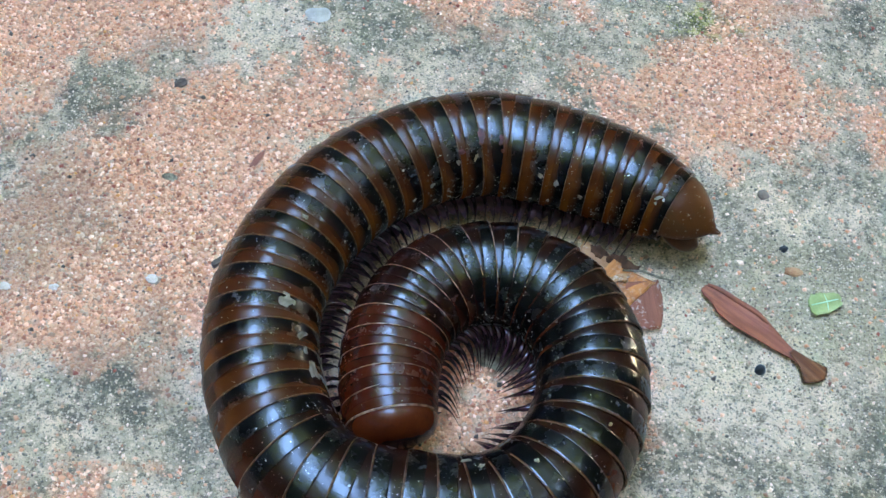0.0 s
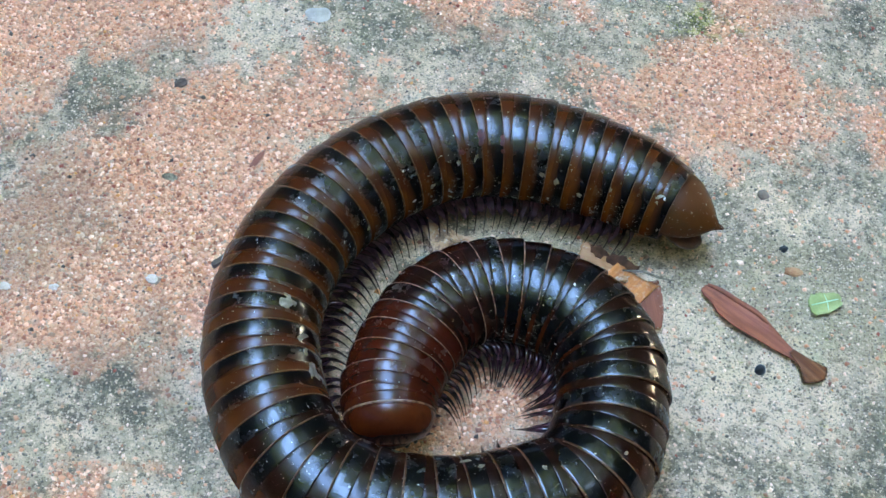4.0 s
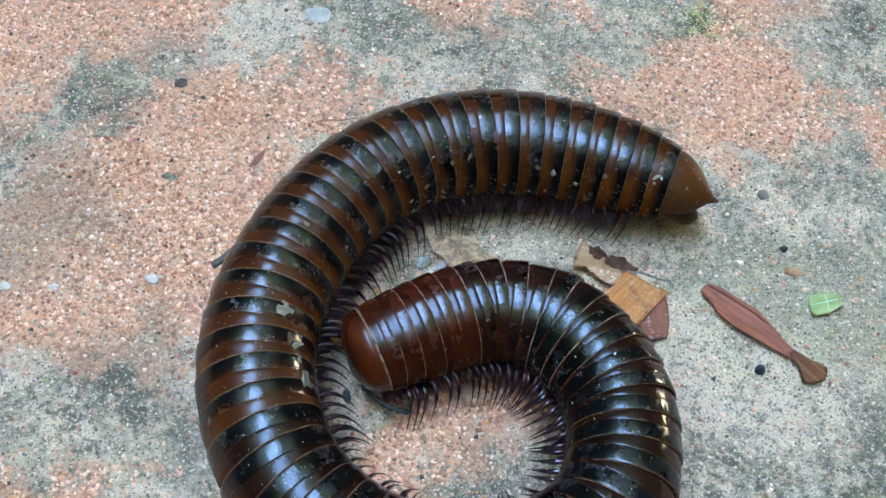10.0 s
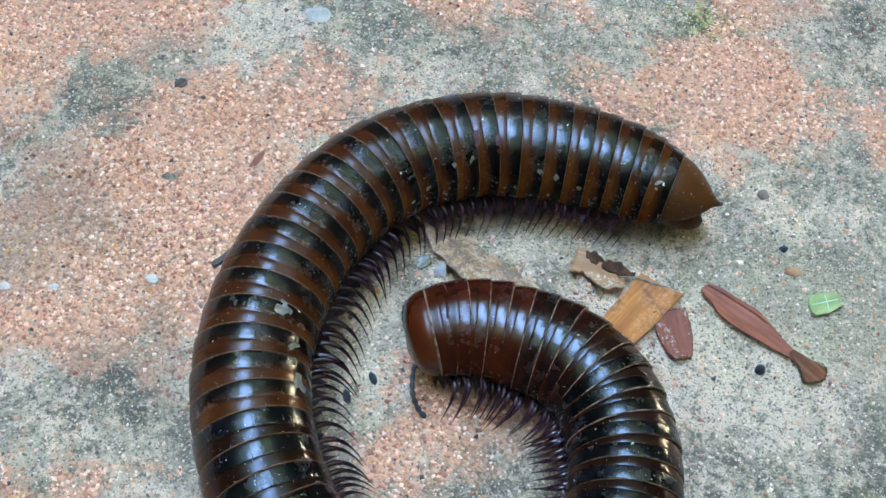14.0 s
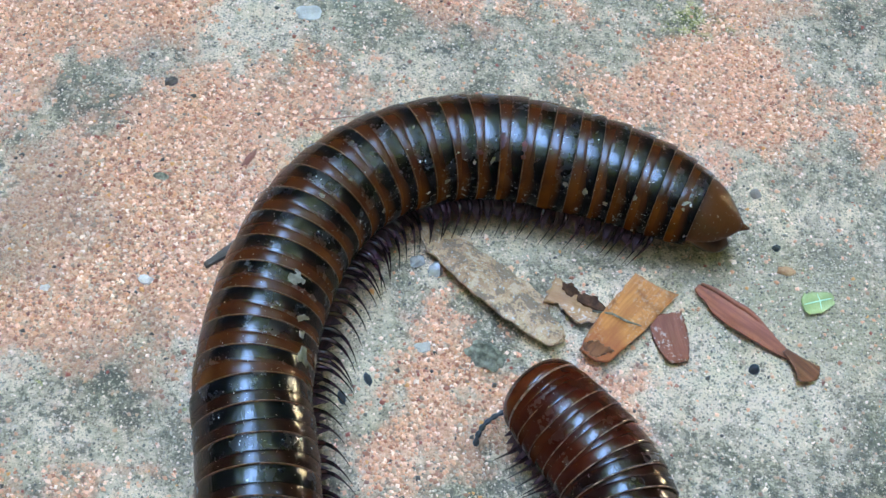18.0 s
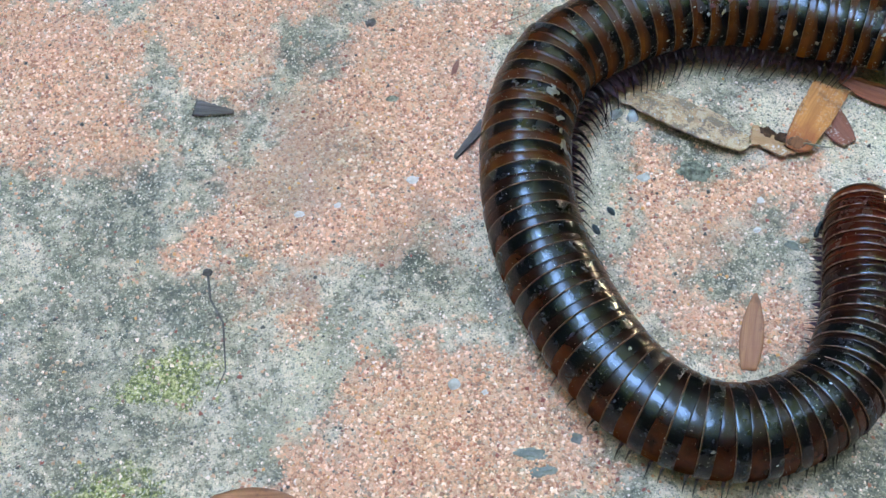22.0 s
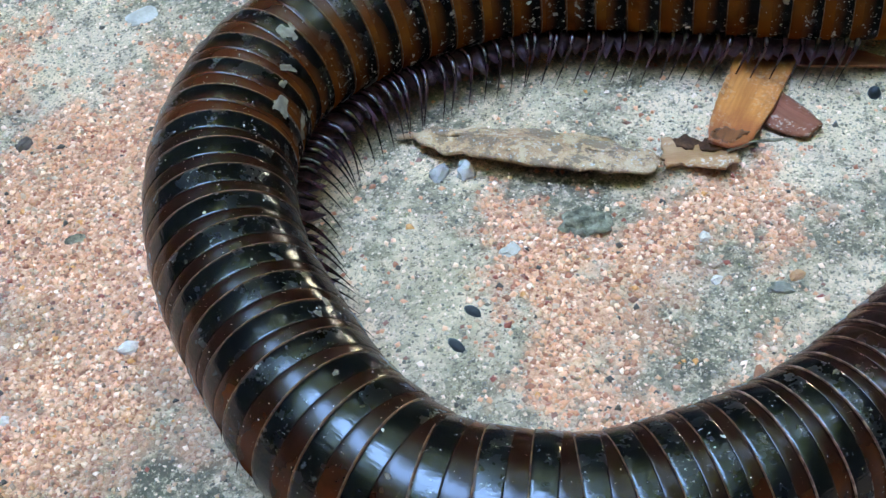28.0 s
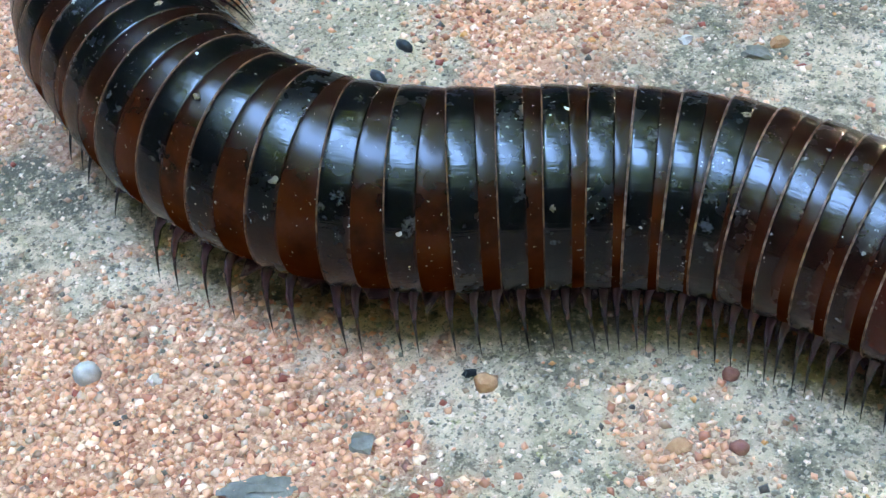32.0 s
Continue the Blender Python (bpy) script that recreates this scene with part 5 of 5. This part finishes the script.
    posture(22.5, (45.4, 69.6), (41.9, 73.2), (38.1, 76.4), (33.7, 78.8), (29.3, 81.2), (24.7, 83.2), (20.0, 84.9), (15.1, 85.8), (10.1, 85.9), (5.1, 85.3), (0.3, 84.0), (-3.3, 80.6), (-6.2, 76.6), (-8.4, 72.1), (-9.8, 67.3), (-10.5, 62.3), (-10.5, 57.3), (-10.0, 52.4), (-9.2, 47.4), (-8.1, 42.5), (-6.7, 37.8), (-4.2, 33.4), (-0.5, 30.2), (4.3, 28.7), (9.2, 29.0), (13.9, 30.6), (17.9, 33.6), (21.0, 37.5), (23.3, 42.0), (25.5, 46.5), (27.5, 51.1))
    posture(23, (46.3, 68.8), (42.7, 72.3), (39.0, 75.6), (34.6, 77.9), (30.1, 80.1), (25.6, 82.3), (21.0, 84.3), (16.2, 85.5), (11.3, 86.0), (6.3, 85.8), (1.4, 84.8), (-2.5, 81.9), (-5.8, 78.2), (-8.3, 73.9), (-9.9, 69.2), (-10.8, 64.2), (-10.8, 59.2), (-10.4, 54.3), (-9.8, 49.3), (-8.9, 44.4), (-7.7, 39.6), (-5.5, 35.1), (-2.1, 31.6), (2.5, 29.7), (7.4, 29.6), (12.2, 31.0), (16.5, 33.4), (19.5, 36.5), (21.8, 40.2), (23.5, 44.0), (24.9, 47.9))
    posture(24, (48.0, 67.1), (44.2, 70.4), (40.9, 74.1), (36.3, 76.2), (31.7, 78.0), (27.4, 80.6), (23.0, 83.0), (18.4, 84.9), (13.6, 86.2), (8.6, 86.8), (3.7, 86.3), (-0.9, 84.4), (-4.9, 81.3), (-8.0, 77.4), (-10.2, 72.9), (-11.3, 68.1), (-11.5, 63.1), (-11.2, 58.1), (-10.9, 53.1), (-10.5, 48.1), (-9.6, 43.2), (-8.0, 38.5), (-5.3, 34.3), (-1.0, 31.7), (3.9, 30.9), (8.8, 31.7), (13.6, 33.0), (17.5, 34.6), (20.7, 36.6), (23.2, 38.9), (25.2, 41.4))
    posture(25.4, (46.4, 66.8), (42.3, 69.7), (38.5, 72.9), (34.6, 76.0), (30.6, 79.1), (26.7, 82.2), (22.4, 84.7), (17.6, 86.2), (12.8, 87.4), (7.8, 88.0), (2.9, 87.5), (-1.7, 85.6), (-5.2, 82.0), (-7.9, 77.8), (-10.0, 73.3), (-11.3, 68.5), (-12.5, 63.5), (-12.6, 58.5), (-12.5, 53.5), (-12.3, 48.1), (-11.2, 43.3), (-8.9, 38.8), (-5.5, 35.2), (-1.1, 32.9), (4.3, 32.2), (9.3, 32.5), (14.1, 34.1), (18.8, 36.2), (23.4, 37.9), (28.1, 39.9), (32.6, 41.9))
    posture(27.5, (47.8, 65.6), (43.6, 68.3), (39.7, 71.4), (35.7, 74.4), (31.7, 77.3), (27.5, 80.2), (23.3, 82.9), (19.0, 85.4), (14.3, 87.0), (9.3, 87.8), (4.4, 88.1), (-0.6, 87.8), (-4.8, 85.2), (-8.1, 81.4), (-10.6, 77.1), (-12.3, 72.4), (-13.0, 67.5), (-13.3, 62.5), (-13.2, 57.5), (-12.6, 52.5), (-11.2, 47.7), (-8.9, 43.3), (-5.2, 40.0), (-0.5, 38.2), (4.4, 37.2), (9.4, 37.1), (14.3, 37.8), (19.2, 38.8), (24.0, 40.1), (28.8, 41.7), (33.4, 43.5))
    posture(28, (48.1, 65.7), (44.0, 68.5), (40.2, 71.7), (36.3, 74.9), (32.5, 78.1), (28.6, 81.3), (24.6, 84.3), (20.4, 86.9), (15.7, 88.6), (10.8, 89.6), (5.8, 89.7), (0.8, 89.1), (-4.3, 87.1), (-8.0, 83.8), (-11.0, 79.7), (-13.0, 75.2), (-14.3, 70.3), (-14.8, 65.4), (-14.9, 60.4), (-14.8, 55.4), (-13.7, 50.5), (-11.7, 45.9), (-7.8, 42.2), (-3.6, 39.5), (1.2, 38.3), (6.2, 37.6), (11.2, 37.6), (16.1, 38.4), (21.0, 39.5), (25.8, 40.7), (30.6, 42.3))
    posture(29.5, (47.8, 65.9), (43.7, 68.8), (39.9, 72.1), (36.1, 75.3), (32.3, 78.5), (28.5, 81.7), (24.5, 84.8), (20.3, 87.5), (15.7, 89.4), (10.9, 90.7), (5.9, 91.3), (0.9, 91.4), (-3.3, 88.7), (-7.1, 85.4), (-10.3, 81.6), (-12.8, 77.3), (-14.4, 72.6), (-15.4, 67.7), (-16.0, 62.7), (-15.9, 57.7), (-15.0, 52.8), (-12.8, 48.3), (-9.3, 44.9), (-4.8, 42.7), (-0.1, 41.0), (4.8, 39.8), (9.7, 39.3), (14.7, 39.1), (19.7, 39.1), (24.7, 39.4), (29.7, 39.9))
    posture(31, (47.7, 66.0), (43.6, 68.9), (39.8, 72.1), (36.0, 75.3), (32.2, 78.6), (28.4, 81.8), (24.4, 84.8), (20.2, 87.6), (15.6, 89.5), (10.7, 90.7), (5.8, 91.4), (0.8, 91.5), (-3.5, 88.8), (-7.3, 85.6), (-10.7, 81.9), (-13.3, 77.7), (-15.1, 73.0), (-16.4, 68.2), (-17.2, 63.3), (-17.1, 58.3), (-15.7, 53.5), (-13.1, 49.2), (-9.8, 45.5), (-5.4, 43.2), (-0.5, 42.3), (4.5, 41.7), (9.3, 40.4), (13.5, 37.6), (17.4, 34.6), (21.2, 31.4), (24.8, 27.9))
    posture(32, (48.0, 65.8), (43.9, 68.6), (40.1, 71.9), (36.3, 75.1), (32.5, 78.3), (28.7, 81.6), (24.7, 84.6), (20.6, 87.4), (16.0, 89.4), (11.1, 90.7), (6.2, 91.4), (1.2, 91.8), (-3.1, 89.2), (-7.0, 86.0), (-10.4, 82.4), (-13.2, 78.2), (-15.0, 73.6), (-16.3, 68.8), (-17.1, 63.8), (-16.1, 58.9), (-14.7, 54.1), (-12.3, 49.8), (-9.0, 46.0), (-4.8, 43.3), (-0.2, 41.4), (4.3, 39.3), (8.4, 36.5), (11.7, 32.7), (14.5, 28.6), (17.0, 24.3), (19.3, 19.8))
    for ob, s in body:
        rows, last = [], None
        for t, pts in POSTURES:
            (x, y), yaw = axis_at(pts, s)
            z = ride(s)
            dip = 0.0
            if s > PLACES[-1][0] + 0.1:
                dip = 8.0
            if s > PLACES[-1][0] + 1.95:
                z -= 2.3
                dip = 24.0
            rows.append((t, pose(x * MM, y * MM, z * MM, 0, dip, yaw)))
        walk(ob, rows)
    times = [0, 3, 5, 7, 9, 10, 11, 12, 13, 14, 15, 16, 17, 18, 19, 20, 21, 22, 23, 24, 25, 26, 27, 28, 29, 30, 31, 32]
    for ob, root, s, side, k in legs:
        rows = []
        for t in times:
            if side > 0:
                tuck = glide(t, ((0, 10), (9, 6), (12, 0), (32, 0)) if s > 95 else ((0, 30), (5, 28), (9, 20), (12, 8), (32, 0)))
            else:
                tuck = 62 if s < 101 else glide(t, ((0, 60), (20, 50), (24, 10), (32, 0)))
            calm = 0.35 if t < 9 else 1.0
            wave = 8 * calm * math.sin(k * 0.62 - t * 1.9) + 3 * math.sin(k * 2.4 + side)
            lift = 5 * calm * math.cos(k * 0.62 - t * 1.9)
            pull = glide(t, ((0, 0.0), (15, 0.0), (20, 1.0), (32, 1.0))) * (float(np.interp(s, (0, 45, 65, 80, 150), (0.3, 0.6, 1.3, 2.2, 2.2))) if side > 0 else 0.0)
            lift += 3.5 * pull
            under = Matrix.Translation((0, -side * pull * MM, -0.35 * pull * MM))
            rows.append((t, under @ root @ Matrix.Rotation(radians(side * (wave + tuck * (1 if k % 2 else 0.8))), 4, "Z") @ Matrix.Rotation(radians(max(lift, -1)), 4, "X")))
        walk(ob, rows)
    swings = {1: ((0, 150), (9, 150), (10, 105), (11, 80), (12, 100), (13, 112), (14.5, 30), (16.5, 95), (17.5, 85), (18.5, 60), (19.5, 72), (20.5, 76), (22.5, 125), (23.5, 130), (32, 120)),
              -1: ((0, 150), (13, 125), (14.5, 55), (16.5, 115), (17.5, 130), (18.5, 115), (19.5, 62), (20.5, 66), (22.5, 110), (32, 110))}
    for ob, root, side in feelers:
        rows = []
        for k in range(65):
            t = k / 2
            swing = side * (glide(t, swings[side]) + 6 * math.sin(2.3 * t + side))
            rows.append((t, root @ Matrix.Rotation(radians(swing), 4, "Z") @ Matrix.Rotation(radians(glide(t, ((0, 20), (10, 16), (12, 10), (32, 8)))), 4, "Y")))
        walk(ob, rows)
    walk(movers["orange"], [(t, at(x, y, 0.45, yaw, 6, 4)) for t, x, y, yaw in ((0, 22.6, 71.2, 47), (3, 22.8, 71.0, 47), (6, 23.2, 70.2, 48), (11, 24.6, 69.8, 49), (13, 25.6, 69.6, 50), (18.5, 25.7, 69.4, 50), (20.5, 27.4, 68.8, 48), (22, 28.3, 68.8, 45), (24, 28.7, 68.8, 40), (28, 29.0, 68.9, 36), (32, 29.0, 68.9, 36))])
    walk(movers["brown"], [(t, at(x, y, 0.15, yaw)) for t, x, y, yaw in ((0, 28.0, 71.6, -84), (11, 28.7, 70.2, -82), (13, 30.6, 68.7, -80), (20, 31.0, 67.6, -80), (24, 31.4, 66.6, -78), (32, 31.4, 66.2, -78))])
    walk(movers["shred"], [(t, at(x, y, 0.3, yaw)) for t, x, y, yaw in ((0, 23.8, 76.4, -20), (13, 23.4, 76.0, -20), (15, 23.0, 74.6, -22), (17, 22.0, 72.2, -26), (18.5, 20.8, 71.3, -26), (20.5, 21.8, 69.0, -28), (22.5, 22.6, 66.6, -28), (32, 22.8, 66.2, -28))])


motions()
